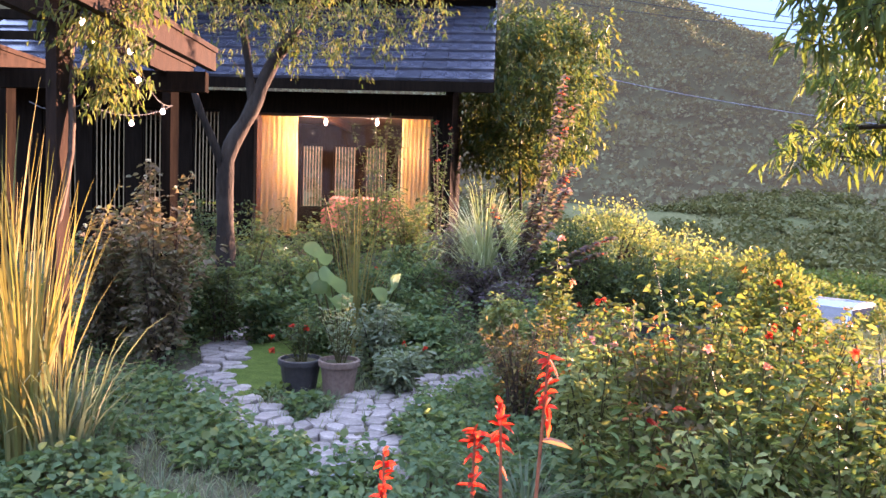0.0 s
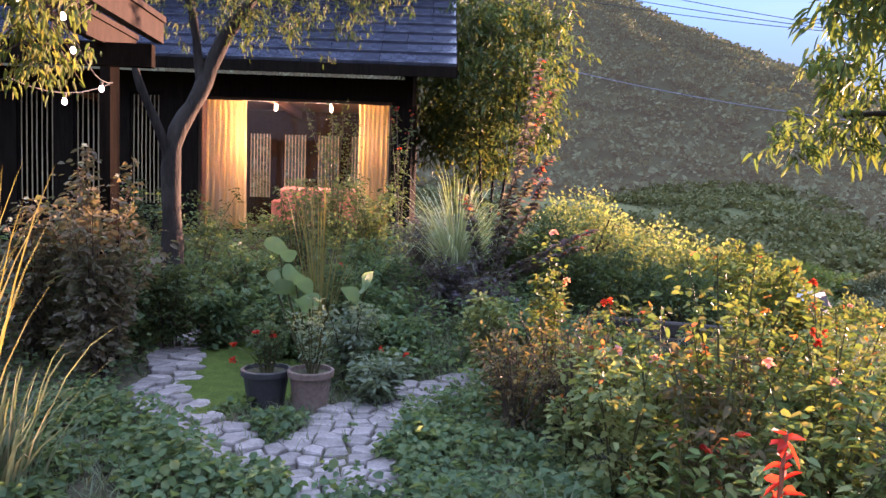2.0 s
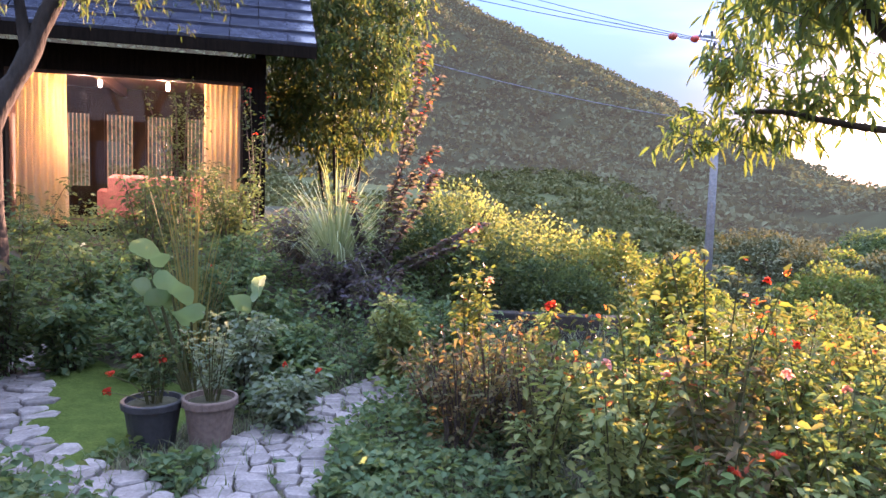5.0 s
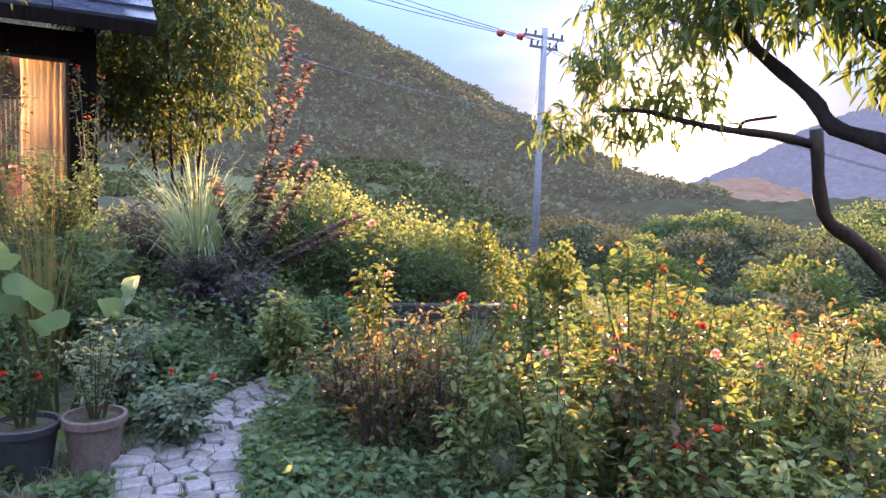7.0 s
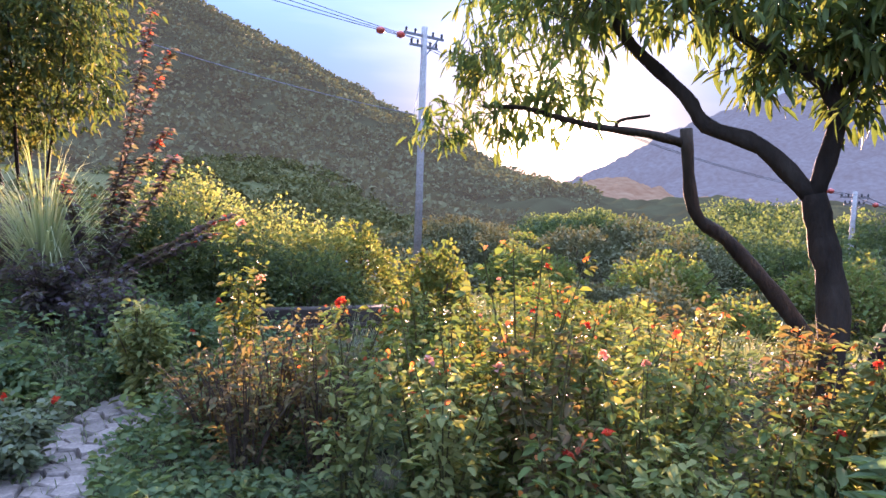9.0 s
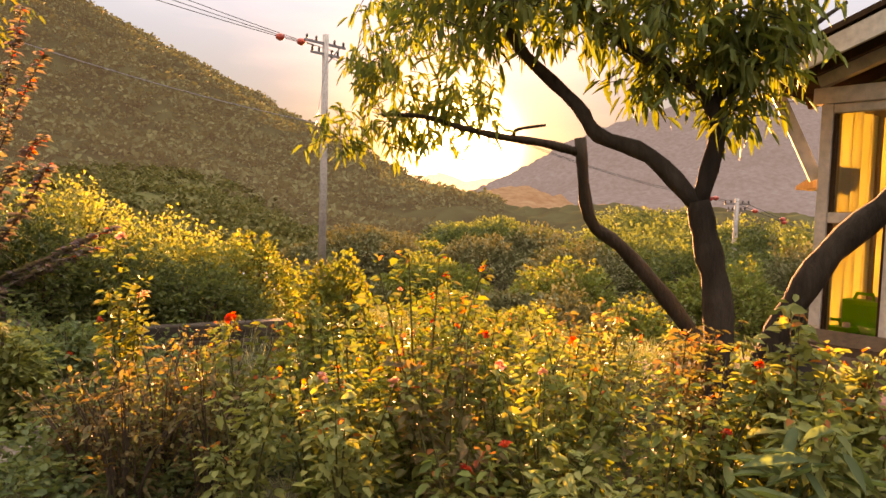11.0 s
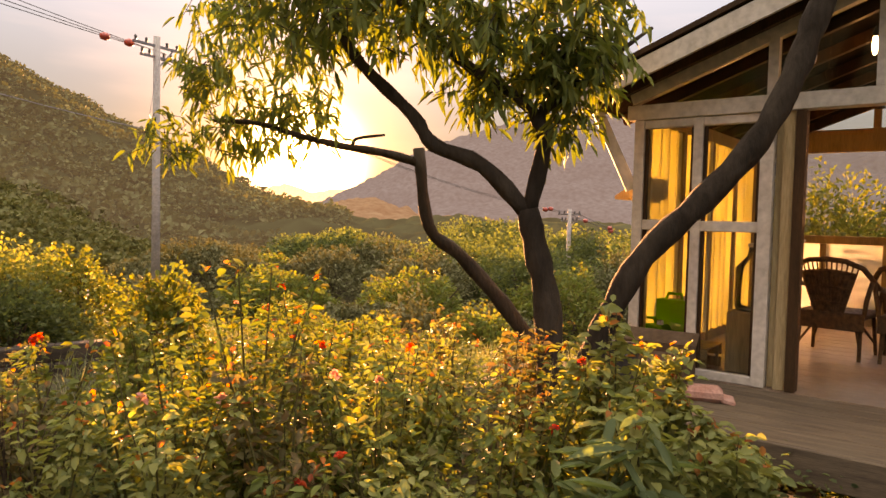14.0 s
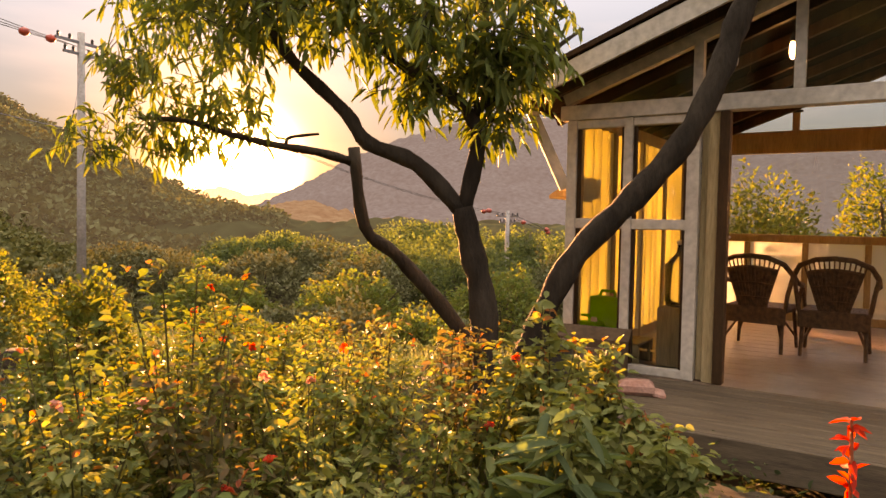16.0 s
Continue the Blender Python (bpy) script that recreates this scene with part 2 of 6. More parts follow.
def glass_material():
    m, nt, b = material("window_glass", 0.03)
    gl = nt.nodes.new("ShaderNodeBsdfGlossy")
    gl.inputs["Roughness"].default_value = 0.03
    tp = nt.nodes.new("ShaderNodeBsdfTransparent")
    tp.inputs[0].default_value = (0.93, 0.95, 0.94, 1)
    fr = nt.nodes.new("ShaderNodeFresnel")
    fr.inputs[0].default_value = 1.5
    ms = nt.nodes.new("ShaderNodeMixShader")
    nt.links.new(fr.outputs[0], ms.inputs[0])
    nt.links.new(tp.outputs[0], ms.inputs[1])
    nt.links.new(gl.outputs[0], ms.inputs[2])
    nt.links.new(ms.outputs[0], nt.nodes["Material Output"].inputs[0])
    return m


GLASS = glass_material()


def lamp_material(name, colour, strength):
    m, nt, b = material(name, 0.4)
    b.inputs["Base Color"].default_value = (*colour, 1)
    b.inputs["Emission Color"].default_value = (*colour, 1)
    b.inputs["Emission Strength"].default_value = strength
    return m


BULB = lamp_material("lit_bulb", (1.0, 0.78, 0.45), 3.0)


# ---- mesh tools ----
class Build:
    """Gathers verts and faces of one mesh."""

    def __init__(self):
        self.v, self.f = [], []

    def add(self, verts, faces):
        o = len(self.v)
        self.v.extend([tuple(p) for p in verts])
        self.f.extend([tuple(i + o for i in q) for q in faces])
        return self

    def box(self, x0, y0, z0, x1, y1, z1, m=None, ease=0.0):
        """A box with its upright edges and top eased off by a chamfer."""
        e = min(ease, (x1 - x0) / 3, (y1 - y0) / 3, (z1 - z0) / 3)
        if e <= 0:
            vs = [(x, y, z) for z in (z0, z1) for x, y in ((x0, y0), (x1, y0), (x1, y1), (x0, y1))]
            fs = [(3, 2, 1, 0), (4, 5, 6, 7)] + [(i, (i + 1) % 4, (i + 1) % 4 + 4, i + 4) for i in range(4)]
        else:
            vs = []
            for z, k in ((z0, e), (z0 + e, 0), (z1 - e, 0), (z1, e)):
                a, b, c, d = x0 + k, y0 + k, x1 - k, y1 - k
                vs += [(a, b, z), (c, b, z), (c, d, z), (a, d, z)]
            fs = [(3, 2, 1, 0), (12, 13, 14, 15)]
            for r in range(3):
                fs += [(r * 4 + i, r * 4 + (i + 1) % 4, r * 4 + 4 + (i + 1) % 4, r * 4 + 4 + i) for i in range(4)]
        if m is not None:
            vs = [m @ Vector(p) for p in vs]
        return self.add(vs, fs)

    def beam(self, a, b, w, h, ease=0.004):
        """A squared timber from a to b."""
        a, b = Vector(a), Vector(b)
        z = (b - a).normalized()
        side = Vector((0, 0, 1)).cross(z)
        if side.length < 0.05:
            side = Vector((1, 0, 0))
        side.normalize()
        up = z.cross(side)
        m = Matrix((side, up, z)).transposed().to_4x4()
        m.translation = a
        return self.box(-w / 2, -h / 2, 0, w / 2, h / 2, (b - a).length, m, ease)

    def tube(self, pts, radii, sides=6):
        pts = [Vector(p) for p in pts]
        if isinstance(radii, (int, float)):
            radii = [radii] * len(pts)
        vs, fs = [], []
        ref = Vector((0.31, 0.17, 0.93))
        for i, p in enumerate(pts):
            d = (pts[min(i + 1, len(pts) - 1)] - pts[max(i - 1, 0)]).normalized()
            if abs(d.dot(ref)) > 0.95:
                ref = Vector((0.9, 0.3, 0.1))
            a = d.cross(ref).normalized()
            b = d.cross(a)
            for k in range(sides):
                t = 2 * math.pi * k / sides
                vs.append(p + (a * math.cos(t) + b * math.sin(t)) * radii[i])
        n = len(pts)
        for i in range(n - 1):
            for k in range(sides):
                fs.append((i * sides + k, i * sides + (k + 1) % sides, (i + 1) * sides + (k + 1) % sides, (i + 1) * sides + k))
        fs.append(tuple(range(sides))[::-1])
        fs.append(tuple((n - 1) * sides + k for k in range(sides)))
        return self.add(vs, fs)

    def lathe(self, profile, sides=20, at=(0, 0, 0)):
        vs, fs = [], []
        for r, z in profile:
            for k in range(sides):
                t = 2 * math.pi * k / sides
                vs.append((at[0] + r * math.cos(t), at[1] + r * math.sin(t), at[2] + z))
        for i in range(len(profile) - 1):
            for k in range(sides):
                fs.append((i * sides + k, i * sides + (k + 1) % sides, (i + 1) * sides + (k + 1) % sides, (i + 1) * sides + k))
        fs.append(tuple(range(sides))[::-1])
        fs.append(tuple((len(profile) - 1) * sides + k for k in range(sides)))
        return self.add(vs, fs)


def part(name, b, mat, parent=None, label="", smooth=False, place=None):
    """One mesh object from a Build, or from arrays of quads, under parent."""
    me = bpy.data.meshes.new(name)
    if isinstance(b, Build):
        me.from_pydata(b.v, [], b.f)
    else:
        v, f = b
        me.vertices.add(len(v))
        me.vertices.foreach_set("co", np.asarray(v, np.float32).ravel())
        me.loops.add(f.size)
        me.loops.foreach_set("vertex_index", f.astype(np.int32).ravel())
        me.polygons.add(len(f))
        me.polygons.foreach_set("loop_start", np.arange(0, f.size, f.shape[1], dtype=np.int32))
        me.update(calc_edges=True)
    me.materials.append(mat)
    if smooth:
        me.polygons.foreach_set("use_smooth", np.ones(len(me.polygons), dtype=bool))
    ob = new(name, me)
    if parent is not None:
        ob.parent = parent
    if place is not None:
        ob.matrix_basis = place
    if label:
        ob["label"] = label
    return ob


def thing(name, m, label, category, group="", kind=""):
    ob = new(name)
    ob.empty_display_size = 0.1
    ob.matrix_basis = m
    return tagged(ob, label, category, group, kind)


def bulk(name, b, mat, parent=None, label="", smooth=False):
    """A part of countless small pieces."""
    return tagged(part(name, b, mat, parent, label, smooth), kind="stuff")


def unit(a):
    return a / np.maximum(np.linalg.norm(a, axis=1, keepdims=True), 1e-6)


def leaf_mesh(c, d, length, width, droop=0.25, fold=0.18):
    """Folded, pointed leaves that start at c and reach along d; length and width per leaf."""
    n = len(c)
    d = unit(d)
    length = np.broadcast_to(length, n)[:, None]
    width = np.broadcast_to(width, n)[:, None]
    side = np.cross(d, rng.normal(0, 0.45, (n, 3)) + np.array([0, 0, 1.0]))
    side = unit(side)
    up = np.cross(side, d)
    w = side * width * 0.5
    lift = up * width * fold
    down = np.array([0, 0, -1.0]) * length * droop
    v = np.stack([c, c + d * length * 0.28 + w * 0.9 + lift, c + d * length * 0.68 + w * 0.8 + lift + down * 0.4, c + d * length + down,
                  c + d * length * 0.68 - w * 0.8 + lift + down * 0.4, c + d * length * 0.28 - w * 0.9 + lift], 1).reshape(-1, 3)
    i = np.arange(n)[:, None] * 6
    f = np.concatenate([i + np.array([[0, 1, 2, 3]]), i + np.array([[0, 3, 4, 5]])], 1).reshape(-1, 4)
    return v, f


def join(*sets):
    o, vs, fs = 0, [], []
    for v, f in sets:
        vs.append(v)
        fs.append(f + o)
        o += len(v)
    return np.concatenate(vs), np.concatenate(fs)


def blade_mesh(base, lean, height, width, droop):
    """Long bent grass blades: base (n,3), lean (n,2), height, width, droop per blade."""
    n = len(base)
    steps = 6
    side = unit(np.stack([-lean[:, 1], lean[:, 0], np.zeros(n)], 1) + 1e-5 + rng.normal(0, 0.15, (n, 3)) * np.linalg.norm(lean, axis=1, keepdims=True))
    vs = []
    for k in range(steps):
        t = k / (steps - 1)
        out = lean * (t ** 1.6)[..., None] if isinstance(t, np.ndarray) else lean * t ** 1.6
        p = base + np.concatenate([out, (height * (t - droop * t ** 3))[:, None]], 1)
        w = (width * (1 - t ** 2.2) * 0.5 + 0.0004)[:, None]
        vs += [p - side * w, p + side * w]
    v = np.stack(vs, 1).reshape(-1, 3)
    i = np.arange(n)[:, None] * (2 * steps)
    q = np.concatenate([np.array([[2 * k, 2 * k + 1, 2 * k + 3, 2 * k + 2]]) for k in range(steps - 1)], 0)
    f = (i[:, :, None] + q[None]).reshape(-1, 4)
    return v, f


def smooth_step(a, b, x):
    t = np.clip((np.asarray(x, float) - a) / (b - a), 0, 1)
    return t * t * (3 - 2 * t)


def ground_z(x, y):
    """The lie of the land: up towards the house, down towards the valley."""
    x, y = np.asarray(x, float), np.asarray(y, float)
    rise = 0.9 * smooth_step(5.6, 10.5, y) * smooth_step(1.6, -1.2, x)
    s = 0.62 * x + 0.78 * y
    drop = 2.3 * smooth_step(8.7, 21.0, s) * smooth_step(-7, 2, x + 0.1 * y)
    drop = drop + 1.1 * smooth_step(6.8, 13.0, s) * smooth_step(3.6, 6.5, x) * smooth_step(4.0, 8.0, y)
    r = np.hypot(x, y)
    fade = smooth_step(60, 25, r)
    wave = 0.05 * np.sin(1.7 * x + 0.6) * np.sin(1.3 * y + 1.1)
    return rise * fade + wave * smooth_step(2.0, 6.0, r) * fade - drop


def gz(x, y):
    return float(ground_z(x, y))

# ---- large structure: ground, hills, road ----
def make_ground():
    r = np.concatenate([np.linspace(0, 24, 97), np.geomspace(24.6, 4200, 60)])
    a = np.linspace(0, 2 * np.pi, 181)[:-1]
    rr, aa = np.meshgrid(r, a, indexing="ij")
    x, y = rr * np.sin(aa), rr * np.cos(aa)
    z = ground_z(x, y) + 0.012 * rng.normal(0, 1, x.shape) * (rr < 20)
    v = np.stack([x, y, z], -1).reshape(-1, 3)
    n = len(a)
    i, k = np.meshgrid(np.arange(len(r) - 1), np.arange(n), indexing="ij")
    f = np.stack([i * n + k, (i + 1) * n + k, (i + 1) * n + (k + 1) % n, i * n + (k + 1) % n], -1).reshape(-1, 4)
    tagged(part("ground", (v, f), SOIL, smooth=True), "dark garden soil falling to a green valley", "ground", kind="structure")


make_ground()


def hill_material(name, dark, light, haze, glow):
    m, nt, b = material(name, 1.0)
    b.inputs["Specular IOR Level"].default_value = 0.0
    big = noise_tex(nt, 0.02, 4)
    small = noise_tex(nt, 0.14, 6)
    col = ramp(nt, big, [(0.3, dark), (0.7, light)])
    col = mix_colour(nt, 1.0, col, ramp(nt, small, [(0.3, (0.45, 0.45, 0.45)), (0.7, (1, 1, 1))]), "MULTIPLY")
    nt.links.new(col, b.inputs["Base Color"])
    # emission imitates the haze in the air before the slope
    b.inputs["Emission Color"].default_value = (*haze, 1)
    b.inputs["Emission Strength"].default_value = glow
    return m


def hill(name, label, near, far, profile, mat, rough, az0, az1):
    """A far slope: its skyline rises over the eye by the profile's slope at each bearing."""
    az = np.linspace(az0, az1, int((az1 - az0) * 5))
    rows = 46
    sl = np.interp(az, [p[0] for p in profile], [p[1] for p in profile])
    t = np.linspace(0, 1, rows)
    vs = []
    for i, k in enumerate(t):
        d = near + (far - near) * k
        z = -3 + (sl * far + 4.6) * (k ** 0.9)
        x, y = d * np.sin(np.radians(az)), d * np.cos(np.radians(az))
        bumpy = np.array([noise.fractal(Vector((px, py, 0)) / (rough * 6), 1.0, 2.0, 5) for px, py in zip(x, y)])
        fine = np.array([abs(noise.noise(Vector((px, py, 3)) / rough)) for px, py in zip(x, y)])
        z = z + bumpy * rough * 1.5 * min(1, 5 * k) * (1 - 0.75 * k) + fine * rough * 0.5 * min(1, 4 * k)
        vs.append(np.stack([x, y, z], 1))
    x, y = (near - 4) * np.sin(np.radians(az)), (near - 4) * np.cos(np.radians(az))
    vs.insert(0, np.stack([x, y, np.full(len(az), -7.0)], 1))
    rows += 1
    x, y = (far * 1.15) * np.sin(np.radians(az)), (far * 1.15) * np.cos(np.radians(az))
    vs.append(np.stack([x, y, np.full(len(az), -4.0)], 1))
    v = np.concatenate(vs)
    n = len(az)
    i, k = np.meshgrid(np.arange(rows), np.arange(n - 1), indexing="ij")
    f = np.stack([i * n + k, i * n + k + 1, (i + 1) * n + k + 1, (i + 1) * n + k], -1).reshape(-1, 4)
    tagged(part(name, (v, f), mat, smooth=True), label, "hill", kind="structure")


# painted haze: emission tinted for each slope, stronger with distance
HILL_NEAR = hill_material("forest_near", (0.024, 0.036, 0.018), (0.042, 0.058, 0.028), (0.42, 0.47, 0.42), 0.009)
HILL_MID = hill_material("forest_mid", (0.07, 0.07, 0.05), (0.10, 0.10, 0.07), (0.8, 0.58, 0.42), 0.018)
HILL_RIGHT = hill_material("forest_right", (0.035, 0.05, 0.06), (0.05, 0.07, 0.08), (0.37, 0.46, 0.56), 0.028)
# far range: pale base and orange emission stand for haze under the sun
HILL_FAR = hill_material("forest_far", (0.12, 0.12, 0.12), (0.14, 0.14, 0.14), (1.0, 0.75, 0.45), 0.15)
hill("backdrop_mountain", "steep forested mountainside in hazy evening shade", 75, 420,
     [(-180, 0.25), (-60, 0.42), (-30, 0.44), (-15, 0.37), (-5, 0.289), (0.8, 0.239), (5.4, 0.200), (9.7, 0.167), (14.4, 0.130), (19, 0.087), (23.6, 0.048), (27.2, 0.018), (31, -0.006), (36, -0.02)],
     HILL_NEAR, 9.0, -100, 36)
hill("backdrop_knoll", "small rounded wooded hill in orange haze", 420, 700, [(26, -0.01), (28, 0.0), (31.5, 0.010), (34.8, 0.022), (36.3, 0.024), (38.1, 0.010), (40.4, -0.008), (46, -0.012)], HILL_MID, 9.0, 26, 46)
hill("backdrop_woods", "dark hazy woods across the valley floor", 62, 170, [(24, -0.02), (30, -0.006), (36, -0.005), (42, -0.008), (50, -0.008), (58, -0.012), (66, -0.02), (74, -0.02)], HILL_NEAR, 4.0, 24, 74)
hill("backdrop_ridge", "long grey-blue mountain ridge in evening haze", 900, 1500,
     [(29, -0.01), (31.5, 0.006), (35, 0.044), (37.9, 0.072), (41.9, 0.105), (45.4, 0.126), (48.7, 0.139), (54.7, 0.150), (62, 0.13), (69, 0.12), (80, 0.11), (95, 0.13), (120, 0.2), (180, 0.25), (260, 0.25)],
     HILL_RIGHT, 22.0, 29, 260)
hill("backdrop_far_range", "distant mountains with painted pale orange haze below the low sun", 2600, 3600, [(18, 0.02), (24, 0.035), (29, 0.036), (31, 0.026), (33, 0.036), (36, 0.03), (42, 0.03), (50, 0.03)], HILL_FAR, 60.0, 18, 50)


def make_forest():
    """Tree crowns over the near mountainside, past counting."""
    n = 52000
    az = rng.uniform(-40, 34, n)
    k = rng.uniform(0.0, 1, n) ** 0.8
    d = 75 + 345 * k
    prof = [(-180, 0.25), (-60, 0.42), (-30, 0.44), (-15, 0.37), (-5, 0.289), (0.8, 0.239), (5.4, 0.200), (9.7, 0.167), (14.4, 0.130), (19, 0.087), (23.6, 0.048), (27.2, 0.018), (31, -0.006), (36, -0.02)]
    sl = np.interp(az, [p[0] for p in prof], [p[1] for p in prof])
    z = -3 + (sl * 420 + 4.6) * (k ** 0.9)
    x, y = d * np.sin(np.radians(az)), d * np.cos(np.radians(az))
    swell = np.array([noise.fractal(Vector((px, py, 0)) / 54.0, 1.0, 2.0, 5) for px, py in zip(x, y)])
    fine = np.array([abs(noise.noise(Vector((px, py, 3)) / 9.0)) for px, py in zip(x, y)])
    z = z + swell * 13.5 * np.minimum(1, 5 * k) * (1 - 0.75 * k) + fine * 4.5 * np.minimum(1, 4 * k)
    c = np.stack([x, y, z + 0.2], 1)
    size = rng.uniform(1.0, 2.3, n) * (0.55 + 0.35 * k)
    per = 4
    base = np.repeat(c, per, 0)
    s = np.repeat(size, per)
    o = unit(rng.normal(0, 1, (n * per, 3)))
    o[:, 2] = np.abs(o[:, 2]) * 1.2
    p = base + o * (s * rng.uniform(0.4, 0.9, n * per))[:, None]
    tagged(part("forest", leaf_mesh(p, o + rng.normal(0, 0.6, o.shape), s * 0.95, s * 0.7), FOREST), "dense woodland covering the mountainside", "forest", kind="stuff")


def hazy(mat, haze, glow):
    """Adds emission that stands in for haze before far woods, as on the hills."""
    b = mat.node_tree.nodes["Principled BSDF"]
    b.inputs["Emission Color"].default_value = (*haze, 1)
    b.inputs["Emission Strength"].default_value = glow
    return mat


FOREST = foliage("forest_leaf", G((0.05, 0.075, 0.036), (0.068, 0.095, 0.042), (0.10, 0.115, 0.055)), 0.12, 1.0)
# crowns glow faintly in place of haze before the mountainside
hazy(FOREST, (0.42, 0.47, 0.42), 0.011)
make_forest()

# ---- house ----
def make_house():
    M = pose(-2.915, 10.89, 0, 0, 0, 18)
    h = thing("house", M, "dark timber garden house with a grey slate roof", "house")
    W0, DEEP, FLOOR, TOP = -9.0, 3.6, 0.95, 3.62
    wall = lambda b, label="": part("wall", b, DARK_WOOD, h, label)
    # front: solid stretch with four screened openings, the big window, the corner post
    screens = [(-7.65, -6.99), (-6.67, -6.05), (-5.72, -5.1), (-4.77, -4.26)]
    edges = [W0] + [e for s in screens for e in s] + [-3.62]
    for k in range(0, len(edges), 2):
        wall(Build().box(edges[k], 0, 0.3, edges[k + 1], 0.16, TOP))
    for a, c in screens:
        wall(Build().box(a, 0.002, 0.3, c, 0.158, 1.35))
        wall(Build().box(a, 0.002, 3.28, c, 0.158, TOP))
    wall(Build().box(-3.62, 0.002, 0.3, -0.34, 0.158, FLOOR))
    wall(Build().box(-3.62, 0.002, 3.24, -0.34, 0.158, TOP))
    wall(Build().box(-0.34, 0, 0.3, 0, 0.16, TOP))
    wall(Build().box(-0.16, 0.162, 0.3, 0, DEEP, TOP))
    wall(Build().box(W0, 0.162, 0.3, W0 + 0.16, DEEP, TOP))
    gaps = [(-3.72, -3.2), (-2.96, -2.42), (-2.22, -1.69), (-1.48, -0.95)]
    edges = [W0] + [e for s in gaps for e in s] + [0.0]
    for k in range(0, len(edges), 2):
        wall(Build().box(edges[k], DEEP, 0.3, edges[k + 1], DEEP + 0.15, TOP))
    for a, c in gaps:
        wall(Build().box(a, DEEP + 0.002, 0.3, c, DEEP + 0.148, 1.5))
        wall(Build().box(a, DEEP + 0.002, 3.0, c, DEEP + 0.148, TOP))
    part("floor", Build().box(W0 + 0.16, 0.162, 0.7, -0.162, DEEP - 0.002, FLOOR), BROWN_WOOD, h, "brown board floor")
    part("ceiling", Build().box(W0 + 0.162, 0.162, 3.46, -0.162, DEEP - 0.002, 3.56), BROWN_WOOD, h, "brown board ceiling")
    for u in (-6.2, -4.4, -2.6, -1.0):
        part("joist", Build().box(u - 0.05, 0.17, 3.3, u + 0.05, DEEP - 0.01, 3.458, ease=0.005), BROWN_WOOD, h)
    part("partition", Build().box(-3.95, 0.17, FLOOR + 0.003, -3.85, DEEP - 0.004, 3.455), BROWN_WOOD, h, "brown board inner wall")
    # openings with upright bamboo slats
    for a, c, y, z0, z1 in [(a, c, 0.05, 1.35, 3.28) for a, c in screens] + [(a, c, DEEP + 0.05, 1.5, 3.0) for a, c in gaps]:
        w = part("window", Build().box(a, y, z0, c, y + 0.05, z0 + 0.05).box(a, y, z1 - 0.05, c, y + 0.05, z1).box(a, y, z0 + 0.052, a + 0.03, y + 0.05, z1 - 0.052)
                 .box(c - 0.03, y, z0 + 0.052, c, y + 0.05, z1 - 0.052), DARK_WOOD, h, "slatted window")
        n = 7
        for i in range(n):
            u = a + 0.05 + (c - a - 0.1) * i / (n - 1)
            part("slat", Build().tube([(u, y + 0.025, z0 + 0.05), (u + rand.uniform(-0.006, 0.006), y + 0.02, (z0 + z1) / 2), (u, y + 0.025, z1 - 0.05)], 0.011, 5), PALE_WOOD, w)
    # the big window
    w = part("window", Build().box(-3.62, 0.03, 3.19, -0.34, 0.1, 3.238).box(-3.62, 0.03, FLOOR + 0.002, -0.34, 0.1, FLOOR + 0.05)
             .box(-3.62, 0.03, FLOOR + 0.052, -3.58, 0.1, 3.188).box(-0.38, 0.03, FLOOR + 0.052, -0.342, 0.1, 3.188), BROWN_WOOD, h, "large window with a brown frame")
    pane = part("pane", Build().box(-3.58, 0.06, FLOOR + 0.05, -0.38, 0.066, 3.19), GLASS, w)
    pane.visible_shadow = False
    # roof
    slope, e_v, e_z, u0, u1 = 36.0, -0.55, 3.78, W0 - 0.6, 0.72
    ts, tc = math.sin(radians(slope)), math.cos(radians(slope))
    run = 3.6
    roof = part("roof", Build().box(u0 + 0.02, 0, -0.16, u1 - 0.02, run, -0.03, Matrix.Translation((0, e_v, e_z)) @ pose(0, 0, 0, slope, 0, 0)), DARK_WOOD, h, "slate tiled roof")
    ridge_v, ridge_z = e_v + run * tc, e_z + run * ts
    part("roof_back", Build().box(u0 + 0.02, -run, -0.16, u1 - 0.02, -0.002, -0.03, Matrix.Translation((0, ridge_v + 0.03, ridge_z)) @ pose(0, 0, 0, -slope, 0, 0)), DARK_WOOD, h)
    part("fascia", Build().box(u0, e_v - 0.03, e_z - 0.2, u1, e_v + 0.0, e_z - 0.03, ease=0.006), DARK_WOOD, h)
    part("bargeboard", Build().box(-0.03, 0, -0.22, 0.0, run, -0.02, Matrix.Translation((u1 + 0.012, e_v, e_z)) @ pose(0, 0, 0, slope, 0, 0)), DARK_WOOD, h)
    for uu in (-0.155, W0):
        g = Build()
        a, c = uu + 0.005, uu + 0.15
        pr = [(0.17, TOP + 0.002), (DEEP, TOP + 0.002), (ridge_v, ridge_z - 0.3)]
        g.add([(x, v, z) for x in (a, c) for v, z in pr], [(0, 2, 1), (3, 4, 5), (0, 1, 4, 3), (1, 2, 5, 4), (2, 0, 3, 5)])
        part("gable", g, DARK_WOOD, h)
    # slates: nearest ones single, the rest joined
    course, tw = 0.40, 0.42
    tile = Build().box(0.003, -0.006, 0.0, tw - 0.003, course + 0.06, 0.06, ease=0.004)
    tile_me = None
    rest = Build()
